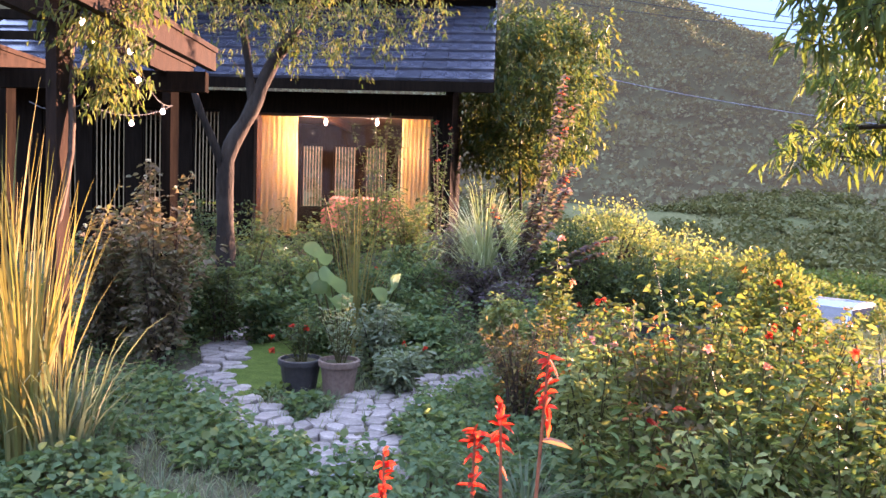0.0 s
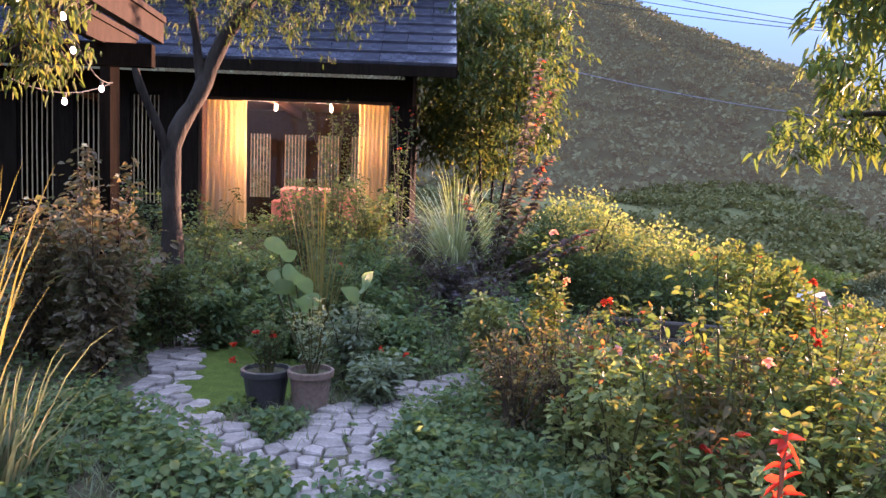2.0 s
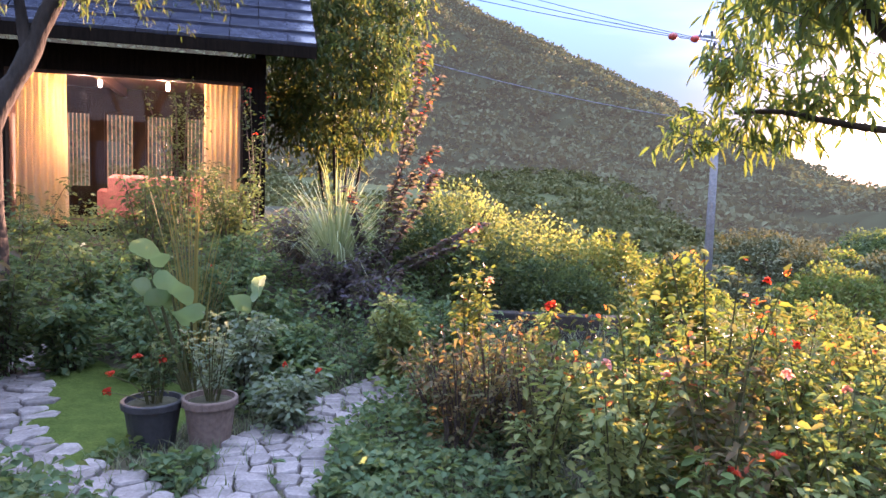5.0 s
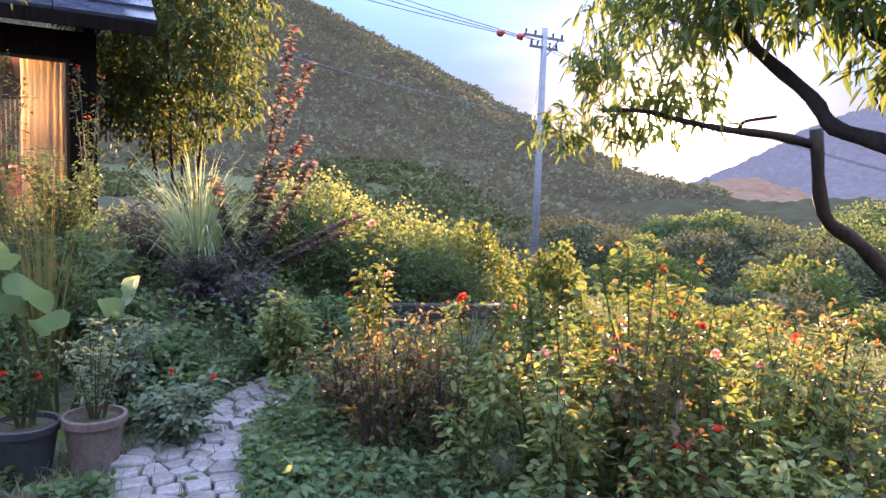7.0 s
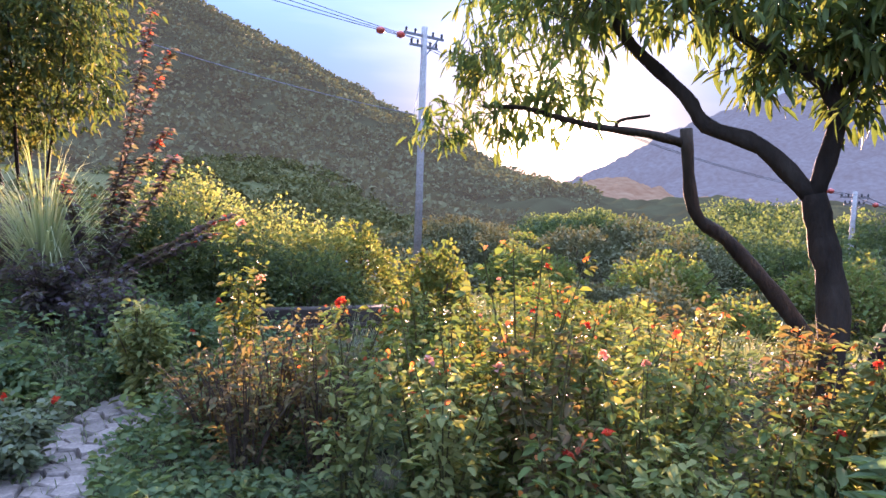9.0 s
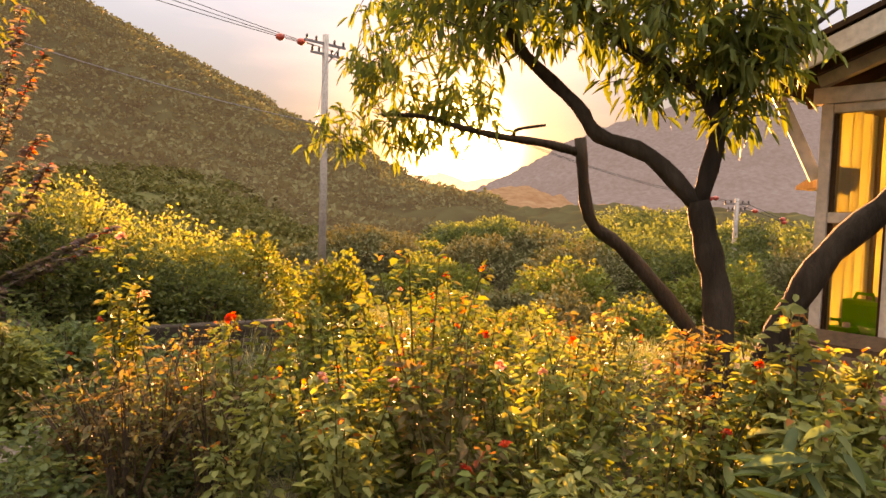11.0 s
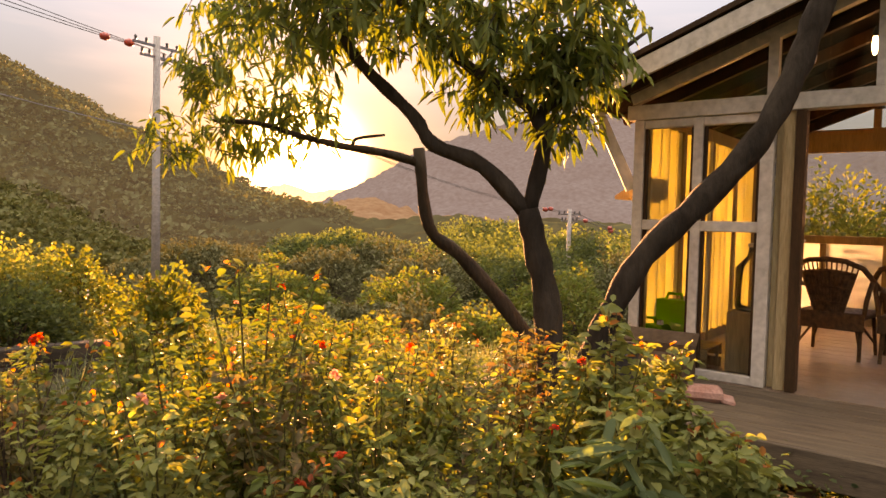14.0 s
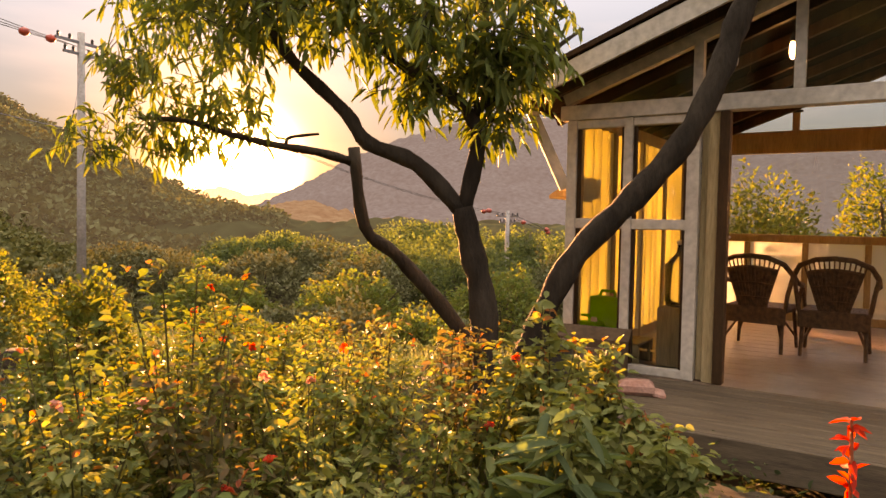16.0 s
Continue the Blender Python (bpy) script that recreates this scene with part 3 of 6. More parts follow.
    for r in range(int(run / course)):
        n = int((u1 - u0) / tw)
        for k in range(n):
            u = u1 - tw * (k + 1) + rand.uniform(-0.004, 0.004)
            m = Matrix.Translation((0, e_v, e_z)) @ pose(0, 0, 0, slope, 0, 0) @ Matrix.Translation((u, r * course, -0.02)) @ pose(0, 0, 0, -6.5 + rand.uniform(-0.8, 0.8), rand.uniform(-0.4, 0.4), 0)
            if k < 22 and r < 12:
                if tile_me is None:
                    t = part("slate", tile, SLATE, roof)
                    tile_me = t.data
                else:
                    t = new("slate", tile_me)
                    t.parent = roof
                t.matrix_basis = m
            else:
                rest.box(0.003, -0.006, 0.0, tw - 0.003, course + 0.06, 0.06, m)
    tagged(part("slate_field", rest, SLATE, roof), kind="stuff")
    part("ridge_cap", Build().tube([(u0, ridge_v, ridge_z + 0.0), (u1, ridge_v, ridge_z + 0.0)], 0.07, 8), SLATE, h)
    return M


HOUSE = make_house()


def curtain(u0, u1, y, z0, z1, name="curtain"):
    b = Build()
    n = 60
    vs, fs = [], []
    for k, z in enumerate((z0, z0 + 0.6, (z0 + z1) / 2, z1 - 0.25, z1)):
        for i in range(n + 1):
            t = i / n
            wv = 0.035 * math.sin(t * 44 + 0.6 * math.sin(k)) + 0.014 * math.sin(t * 97 + k)
            spread = (1.0 if k else 1.04) * (0.97 if k == 3 else 1.0)
            vs.append((u0 + (u1 - u0) * (0.5 + (t - 0.5) * spread), y + wv, z))
    for k in range(4):
        for i in range(n):
            a = k * (n + 1) + i
            fs.append((a, a + 1, a + n + 2, a + n + 1))
    b.add(vs, fs)
    b.add([(p[0], p[1] + 0.006, p[2]) for p in vs], [q[::-1] for q in fs])
    ob = thing(name, HOUSE, "cream linen curtain hanging in soft folds by the window", "curtain", "window curtains")
    part("cloth", b, CURTAIN, ob, smooth=True)
    part("rail", Build().tube([(u0 - 0.05, y, z1 + 0.01), (u1 + 0.05, y, z1 + 0.01)], 0.012, 8), DARK_WOOD, ob)


curtain(-3.56, -2.86, 0.26, 1.0, 3.24)
curtain(-0.93, -0.37, 0.26, 1.0, 3.24)


def pendant(m, label, r=0.03, drop=0.25, group="house lamps", mat=None):
    ob = thing("ceiling_lamp", m, label, "lamp", group)
    part("cord", Build().tube([(0, 0, 0), (0, 0, -drop)], 0.006, 5), BLACK, ob)
    part("holder", Build().lathe([(0.012, -drop), (0.022, -drop - 0.02), (0.022, -drop - 0.06)], 10), BLACK, ob)
    part("bulb", Build().lathe([(0.015, -drop - 0.062), (r, -drop - 0.1), (r * 1.1, -drop - 0.14), (r * 0.7, -drop - 0.19), (0.004, -drop - 0.205)], 12), mat or BULB, ob, "glowing bulb", smooth=True)
    return ob


for u, v in ((-1.55, 1.2), (-2.6, 1.3), (-5.6, 1.5)):
    pendant(HOUSE @ Matrix.Translation((u, v, 3.46)), "warm lit bulb hanging from the house ceiling", drop=0.08)
room = new("room_light", bpy.data.lights.new("room_light", "POINT"))
room.data.energy, room.data.color, room.data.shadow_soft_size = 20, (1.0, 0.74, 0.48), 0.08
room.matrix_world = HOUSE @ Matrix.Translation((-1.55, 1.1, 3.0))
room = new("room_light", bpy.data.lights.new("room_light", "POINT"))
room.data.energy, room.data.color, room.data.shadow_soft_size = 14, (1.0, 0.74, 0.48), 0.08
room.matrix_world = HOUSE @ Matrix.Translation((-2.75, 0.9, 3.0))


def make_sofa():
    s = thing("sofa", HOUSE @ Matrix.Translation((-1.7, 1.5, 0.95)), "pink upholstered sofa with cushions behind the window", "sofa")
    pink = surface("pink_cloth", (0.42, 0.16, 0.15), (0.55, 0.25, 0.22), 6, 0.95)
    part("base", Build().box(-0.8, 0, 0.1, 0.95, 0.75, 0.38, ease=0.04), pink, s)
    part("backrest", Build().box(-0.8, -0.18, 0.1, 0.95, -0.002, 0.82, ease=0.06), pink, s)
    for x in (-0.97, 0.952):
        part("armrest", Build().box(x, -0.15, 0.1, x + 0.168, 0.75, 0.58, ease=0.05), pink, s)
    for x in (-0.4, 0.5):
        part("cushion", Build().box(-0.22, -0.09, -0.2, 0.22, 0.09, 0.2, pose(x, 0.1, 0.6, -12, 0, 8), 0.07), CURTAIN if x < 0 else pink, s)
    for x in (-0.85, 0.98):
        for y in (-0.1, 0.65):
            part("leg", Build().box(x, y, 0, x + 0.06, y + 0.06, 0.098, ease=0.005), DARK_WOOD, s)


make_sofa()


def make_pergola():
    p = thing("pergola", pose(0, 0, 0), "brown timber pergola beside the house, weathered and hung with bulbs", "pergola")
    z = 2.84
    post = lambda x, y, top, mat, w=0.1: part("post", Build().beam((x, y, gz(x, y) - 0.1), (x, y, top), w, w), mat, p)
    post(-2.5, 2.6, z - 0.09, PERGOLA_WOOD)
    post(-3.44, 4.62, z - 0.09, DARK_WOOD, 0.11)
    post(-4.9, 4.0, z - 0.09, DARK_WOOD)
    post(-4.3, 2.2, z - 0.09, DARK_WOOD)
    way = Vector((-0.55, 1.6, 0)).normalized()
    for k, (x, y, n0, n1, zz) in enumerate([(-3.3, 4.68, -3.4, 0.1, z), (-2.76, 4.5, -3.2, -0.15, z + 0.02), (-4.8, 4.3, -3.4, 0.2, z)]):
        a, b = Vector((x, y, zz)) + way * n0, Vector((x, y, zz)) + way * n1
        part("beam", Build().beam(a, b, 0.07, 0.16), PERGOLA_WOOD, p)
        part("cap_rail", Build().beam(a + Vector((0, 0, 0.104)), b + Vector((0, 0, 0.104)), 0.11, 0.045), PERGOLA_WOOD, p)
    side = Vector((-way.y, way.x, 0))
    for k in range(5):
        a = Vector((-2.8, 4.4, z + 0.185)) - way * (0.25 + 0.7 * k) 
        part("rafter", Build().beam(a, a + side * 2.6, 0.05, 0.07), DARK_WOOD, p)
    a = Vector((-2.76, 4.35, z - 0.1))
    part("cross_beam", Build().beam(a + Vector((0, 0, -0.06)), a + side * 2.5 + Vector((0, 0, -0.06)), 0.08, 0.18), DARK_WOOD, p)


make_pergola()


STRING = [(-2.3, 2.6, 2.98), (-2.62, 2.94, 2.86), (-2.78, 3.48, 2.84), (-2.9, 3.7, 2.68), (-3.25, 4.45, 2.5), (-3.3, 3.5, 2.38), (-4.2, 3.6, 2.5)]


def string_lights():
    ob = thing("string_lights", pose(0, 0, 0), "string of small lit white bulbs drooping along the pergola beam", "string lights")
    pts = STRING
    full = []
    for a, b in zip(pts[:-1], pts[1:]):
        for k in range(6):
            t = k / 6
            full.append(Vector(a).lerp(Vector(b), t) - Vector((0, 0, 0.1 * 4 * t * (1 - t))))
    part("cable", Build().tube(full, 0.005, 5), BLACK, ob)
    bulb = lamp_material("white_bulb", (1.0, 0.9, 0.72), 2.0)
    for q in full[2::5]:
        s = part("socket", Build().lathe([(0.012, 0), (0.014, -0.02), (0.012, -0.04)], 8, q), BLACK, ob)
        part("bulb", Build().lathe([(0.010, -0.042), (0.019, -0.06), (0.018, -0.08), (0.005, -0.092)], 10, q), bulb, s, smooth=True)


string_lights()


# ---- sunroom ----
def make_sunroom():
    M = pose(5.44, 1.306, 0, 0, 0, -80)
    s = thing("sunroom", M, "weathered white timber sunroom with glass walls and a gabled roof", "sunroom")
    F, BZ, XW, DEEP = 0.43, 2.52, 2.33, 4.4
    bx = lambda nm, a, mat=WHITE_PAINT, label="", par=None: part(nm, Build().box(*a, ease=0.005), mat, par or s, label)

    def pane(x0, y0, z0, x1, y1, z1, par=None):
        g = part("pane", Build().box(x0, y0, z0, x1, y1, z1), GLASS, par or s)
        g.visible_shadow = False

    floor = part("floor", Build().box(-XW, 0.002, F - 0.12, XW, DEEP, F - 0.02), DECK_WOOD, s, "smooth brown floor")
    for k in range(18):
        y = 0.01 + k * (DEEP - 0.02) / 18
        part("board", Build().box(-XW + 0.06, y, F - 0.018, XW - 0.06, y + (DEEP - 0.02) / 18 - 0.005, F), FLOOR_TILE, floor)
    # front
    for x0, x1 in ((-2.33, -2.25), (-1.85, -1.78), (-1.36, -1.27), (-1.13, -1.06), (1.06, 1.13), (1.27, 1.36), (1.78, 1.85), (2.25, 2.33)):
        bx("post", (x0, 0.0, F + 0.002, x1, 0.09, BZ - 0.062), BROWN_WOOD if abs(abs(x0 + x1) / 2 - 1.095) < 0.02 else WHITE_PAINT)
    for sgn in (-1, 1):
        for a, b in ((2.25, 1.85), (1.78, 1.36)):
            x0, x1 = sorted((sgn * a, sgn * b))
            for z0, z1 in ((F + 0.05, 1.57), (1.66, BZ - 0.13)):
                pane(x0 + 0.02, 0.04, z0, x1 - 0.02, 0.046, z1)
            bx("rail", (x0 + 0.002, 0.012, 1.575, x1 - 0.002, 0.078, 1.655))
            bx("sill", (x0 + 0.002, 0.012, F + 0.002, x1 - 0.002, 0.078, F + 0.07))
            bx("head", (x0 + 0.002, 0.012, BZ - 0.13, x1 - 0.002, 0.078, BZ - 0.064))
            for xx in (x0 + 0.002, x1 - 0.024):
                bx("bead", (xx, 0.022, F + 0.072, xx + 0.022, 0.066, BZ - 0.132), BROWN_WOOD)
    bx("beam", (-XW - 0.06, -0.01, BZ - 0.06, XW + 0.06, 0.11, BZ + 0.06))
    # folded door leaf beside the opening
    d = bx("door", (-1.262, 0.06, F + 0.01, -1.215, 0.72, BZ - 0.1), PALE_WOOD, "folded back wooden door leaf")
    for z in (1.0, 2.0):
        bx("hinge", (-1.268, 0.05, z, -1.262, 0.07, z + 0.09), METAL, par=d)
    part("handle", Build().tube([(-1.205, 0.64, 1.52), (-1.16, 0.64, 1.52), (-1.16, 0.54, 1.52)], 0.011, 8), METAL, d, "metal lever handle")
    bx("jamb", (-1.21, 0.02, F + 0.002, -1.135, 0.1, BZ - 0.062), PALE_WOOD)
    # gable over the beam
    rise = lambda x: BZ + 0.1 + (XW + 0.06 - abs(x)) * 0.37
    for x in (-1.3, -0.62, 0.0, 0.62, 1.3):
        bx("gable_post", (x - 0.035, 0.012, BZ + 0.062, x + 0.035, 0.09, rise(x) - 0.02))
    for sgn in (-1, 1):
        part("gable_rake", Build().beam((sgn * (XW + 0.04), 0.05, rise(XW + 0.04) + 0.0), (0, 0.05, rise(0) + 0.0), 0.08, 0.09), WHITE_PAINT, s)
        for a, b in ((2.2, 1.335), (1.265, 0.655), (0.585, 0.035)):
            g = Build()
            pr = [(sgn * a, BZ + 0.07), (sgn * b, BZ + 0.07), (sgn * b, rise(b) - 0.06), (sgn * a, rise(a) - 0.05)]
            vs = [(x, y, z) for y in (0.05, 0.056) for x, z in pr]
            g.add(vs, [(0, 1, 2, 3), (7, 6, 5, 4), (0, 4, 5, 1), (1, 5, 6, 2), (2, 6, 7, 3), (3, 7, 4, 0)])
            part("pane", g, GLASS, s).visible_shadow = False
    # roof
    ang = math.degrees(math.atan(0.37))
    half = (XW + 0.42) / math.cos(radians(ang))
    top = rise(0) + 0.1
    for sgn in (-1, 1):
        m = Matrix.Translation((0, 0, top)) @ pose(0, 0, 0, 0, sgn * ang, 0)
        x0, x1 = (-half, 0.0) if sgn < 0 else (0.0, half)
        r = part("roof", Build().box(x0, -0.42, 0.0, x1, DEEP + 0.3, 0.05, m), DARK_WOOD, s, "dark board roof")
        part("roof_sheet", Build().box(x0 - 0.03 * (sgn < 0), -0.46, 0.052, x1 + 0.03 * (sgn > 0), DEEP + 0.33, 0.09, m), BROWN_WOOD, s)
        part("bargeboard", Build().box(x0, -0.45, -0.11, x1, -0.422, 0.03, m, 0.004), WHITE_PAINT, s, "pale painted bargeboard")
        for k in range(7):
            y = -0.2 + k * 0.75
            part("rafter", Build().box(x0 + 0.05 * (sgn < 0), y, -0.1, x1 - 0.05 * (sgn > 0), y + 0.06, -0.003, m), BROWN_WOOD, s)
    # side walls
    for sgn in (-1, 1):
        xa, xb = sorted((sgn * XW, sgn * (XW - 0.08)))
        for k in range(6):
            y = 0.1 + k * (DEEP - 0.18) / 5
            bx("post", (xa, y, F + 0.002, xb, y + 0.08, BZ - 0.062), PALE_WOOD)
        for z0, z1 in ((F + 0.002, F + 0.1), (1.56, 1.66), (BZ - 0.06, BZ + 0.06)):
            bx("rail", (xa + 0.004, 0.115, z0, xb - 0.004, DEEP - 0.002, z1), PALE_WOOD)
        for z0, z1 in ((F + 0.1, 1.56), (1.66, BZ - 0.06)):
            if sgn < 0:
                fold = [((xa + xb) / 2 + 0.03 * math.sin(k * 0.9) + 0.014 * math.sin(k * 2.3), 0.13 + (DEEP - 0.16) * k / 150) for k in range(151)]
                vs = [(x + dx, y, z) for dx in (0.0, 0.005) for z in (z0, z1) for x, y in fold]
                fs = [(k, k + 1, 152 + k, 151 + k) for k in range(150)] + [(302 + k, 453 + k, 454 + k, 303 + k) for k in range(150)]
                part("sheet", Build().add(vs, fs), SHEET, s, "sunlit yellow translucent sheet in folds")
            else:
                pane((xa + xb) / 2, 0.12, z0, (xa + xb) / 2 + 0.006, DEEP - 0.02, z1)
    # back wall
    B = DEEP
    for z0, z1, mat in ((F + 0.002, F + 0.1, PALE_WOOD), (1.42, 1.52, PALE_WOOD), (2.56, 2.84, PALE_WOOD), (3.13, 3.2, PALE_WOOD)):
        bx("rail", (-XW + 0.0, B, z0, XW, B + 0.07, z1), mat)
    for x in (-2.32, -1.66, -0.98, -0.3, 0.38, 1.06, 1.74, 2.32):
        bx("mullion", (x - 0.035, B + 0.004, F + 0.102, x + 0.035, B + 0.066, 1.418), PALE_WOOD)
    for x in (-2.32, -1.14, 0.0, 1.14, 2.32):
        bx("mullion", (x - 0.04, B + 0.004, 2.842, x + 0.04, B + 0.066, 3.128), PALE_WOOD)
    for x in (-2.34, 2.34):
        bx("post", (x - 0.04, B + 0.004, 1.522, x + 0.04, B + 0.066, 2.558), PALE_WOOD)
    frost, nt, bs = material("frosted_glass", 0.45)
    bs.inputs["Transmission Weight"].default_value = 0.75
    bs.inputs["Base Color"].default_value = (0.8, 0.82, 0.8, 1)
    g = part("pane", Build().box(-2.3, B + 0.03, F + 0.1, 2.3, B + 0.036, 1.42), frost, s, "misted lower glass")
    g.visible_shadow = False
    pane(-2.3, B + 0.03, 1.52, 2.3, B + 0.036, 2.56)
    pane(-2.3, B + 0.03, 2.84, 2.3, B + 0.036, 3.13)
    bx("latch", (-1.22, B - 0.03, 3.06, -1.06, B + 0.0, 3.09), BLACK)
    # bracket and small canopy on the outer corner
    part("bracket", Build().beam((-XW - 0.03, 0.05, 1.9), (-XW - 0.3, -0.1, BZ + 0.05), 0.05, 0.09), WHITE_PAINT, s)
    part("canopy", Build().add([(-2.62, 0.3, 1.86), (-2.37, 0.3, 2.02), (-2.37, 0.7, 2.02), (-2.62, 0.7, 1.86), (-2.62, 0.3, 1.83), (-2.37, 0.3, 1.86), (-2.37, 0.7, 1.86), (-2.62, 0.7, 1.83)],
                               [(0, 1, 2, 3), (7, 6, 5, 4), (0, 4, 5, 1), (1, 5, 6, 2), (2, 6, 7, 3), (3, 7, 4, 0)]), PALE_WOOD, s, "little wooden canopy")
    return M


SUNROOM = make_sunroom()
for x, y, z in ((-0.78, 0.9, 3.2), (-0.86, 2.2, 3.18)):
    pendant(SUNROOM @ Matrix.Translation((x, y, z)), "small lit round bulb under the sunroom rafters", 0.022, 0.02, "sunroom lamps")
pl = thing("hanging_lamp", SUNROOM @ Matrix.Translation((-1.0, -0.25, 3.0)), "clear glass bulb on a pale cord under the eaves", "lamp")
part("cord", Build().tube([(0, 0, 0.18), (0.004, 0, -0.05), (0, 0, -0.2)], 0.005, 5), PALE_WOOD, pl)
part("bulb", Build().lathe([(0.012, -0.2), (0.03, -0.23), (0.026, -0.27), (0.006, -0.29)], 10), WHITE_PAINT, pl, smooth=True)


def make_deck():
    d = thing("deck", SUNROOM, "worn brown timber deck in front of the sunroom", "deck")
    F = 0.43
    for k in range(8):
        y = -1.28 + k * 0.158
        part("board", Build().box(-2.3, y, F - 0.045, 3.2, y + 0.15, F - 0.005 + rand.uniform(-0.002, 0.002), ease=0.004), DECK_WOOD, d)
    part("edge_beam", Build().box(-2.32, -1.32, F - 0.2, 3.2, -1.282, F - 0.004, ease=0.005), DECK_WOOD, d)
    part("step", Build().box(-1.9, -1.62, 0.12, 3.2, -1.33, 0.17, ease=0.006), DECK_WOOD, d, "lower step board")
    part("step_riser", Build().box(-1.9, -1.36, -0.05, 3.2, -1.324, 0.118), DECK_WOOD, d)
    for x in (-2.2, -0.8, 0.6, 2.0, 3.1):
        part("post", Build().box(x, -1.2, -0.1, x + 0.09, -1.11, F - 0.05), DECK_WOOD, d)


make_deck()


def make_chair(m):
    c = thing("wicker_armchair", m, "dark brown wicker armchair with an open curved back", "chair", "chairs in the sunroom")
    # the chair looks along +y; its back is at y = 0
    for x in (-0.25, 0.25):
        part("leg", Build().tube([(x * 1.04, -0.02, 0), (x, 0.03, 0.4)], [0.016, 0.02], 8), RATTAN, c)
        part("leg", Build().tube([(x * 1.1, 0.52, 0), (x, 0.47, 0.4)], [0.016, 0.02], 8), RATTAN, c)
        part("brace", Build().tube([(x * 1.02, 0.0, 0.12), (x * 0.55, 0.24, 0.38)], 0.012, 6), RATTAN, c)
        part("brace", Build().tube([(x * 1.05, 0.5, 0.12), (x * 0.55, 0.26, 0.38)], 0.012, 6), RATTAN, c)
    part("seat", Build().box(-0.28, -0.02, 0.36, 0.28, 0.52, 0.43, ease=0.025), RATTAN, c)
    part("apron", Build().box(-0.29, -0.035, 0.27, 0.29, -0.015, 0.43, ease=0.006), RATTAN, c)
    rim = [(-0.31, 0.5, 0.62), (-0.34, 0.2, 0.66), (-0.335, 0.0, 0.74), (-0.28, -0.1, 0.84), (-0.15, -0.15, 0.9), (0, -0.165, 0.915), (0.15, -0.15, 0.9), (0.28, -0.1, 0.84), (0.335, 0.0, 0.74), (0.34, 0.2, 0.66), (0.31, 0.5, 0.62)]
    part("rim", Build().tube(rim, 0.024, 8), RATTAN, c, smooth=True)
    for x in (-1, 1):
        part("arm_post", Build().tube([(x * 0.31, 0.5, 0.62), (x * 0.28, 0.49, 0.4)], 0.018, 8), RATTAN, c)
        part("side_stake", Build().tube([(x * 0.335, 0.0, 0.73), (x * 0.3, -0.03, 0.55), (x * 0.28, -0.01, 0.4)], 0.02, 8), RATTAN, c)
    # woven back: fan of stakes and bands
    n = 13
    tops = [Vector((-0.25 + 0.5 * i / (n - 1), -0.1 - 0.06 * math.sin(math.pi * i / (n - 1)), 0.86 + 0.04 * math.sin(math.pi * i / (n - 1)))) for i in range(n)]
    lows = [Vector((-0.12 + 0.24 * i / (n - 1), -0.03, 0.43)) for i in range(n)]
    back = part("backrest", Build().add([tuple(p.lerp(q, t)) for t in (0.16, 0.45, 0.75, 1.0) for p, q in zip(tops, lows)] + [tuple(p.lerp(q, t) + Vector((0, 0.012, 0))) for t in (0.16, 0.45, 0.75, 1.0) for p, q in zip(tops, lows)],
                [(r * n + i, r * n + i + 1, (r + 1) * n + i + 1, (r + 1) * n + i) for r in range(3) for i in range(n - 1)] + [(4 * n + r * n + i, 4 * n + (r + 1) * n + i, 4 * n + (r + 1) * n + i + 1, 4 * n + r * n + i + 1) for r in range(3) for i in range(n - 1)]), RATTAN, c)
    for p, q in zip(tops, lows):
        part("stake", Build().tube([p, p.lerp(q, 0.5) + Vector((0, -0.006, 0)), q], 0.0075, 5), RATTAN, back)
    for t in (0.2, 0.5, 0.8):
        part("band", Build().tube([p.lerp(q, t) + Vector((0, -0.008, 0)) for p, q in zip(tops, lows)], 0.008, 5), RATTAN, back)
    return c


for bearing, dist, turn in ((71.0, 7.25, -86), (76.3, 7.2, -80)):
    x, y = 0.10 + dist * math.sin(radians(bearing)), 0.365 + dist * math.cos(radians(bearing))
    if bearing < 72:
        chair = make_chair(pose(x, y, 0.43, 0, 0, turn))
    else:
        copy_thing(chair, pose(x, y, 0.43, 0, 0, turn))


# ---- trees with placed limbs ----
def limb_points(pts, n=4):
    """A smooth line through the points."""
    P = [Vector(p) for p in pts]
    P = [P[0] * 2 - P[1]] + P + [P[-1] * 2 - P[-2]]
    out = []
    for i in range(1, len(P) - 2):
        a, b, c, d = P[i - 1:i + 3]
        for k in range(n):
            t = k / n
            out.append(0.5 * (2 * b + (c - a) * t + (2 * a - 5 * b + 4 * c - d) * t * t + (3 * b - a - 3 * c + d) * t ** 3))
    return out + [P[-2]]


def limb(name, pts, r0, r1, mat, parent, sides=10, label=""):
    q = limb_points(pts)
    n = len(q)
    rr = [(r0 + (r1 - r0) * (i / (n - 1)) ** 0.8) * (1 + 0.10 * math.sin(i * 2.1 + r0 * 50) + rand.uniform(-0.04, 0.04)) for i in range(n)]
    return part(name, Build().tube(q, rr, sides), mat, parent, label, smooth=True)


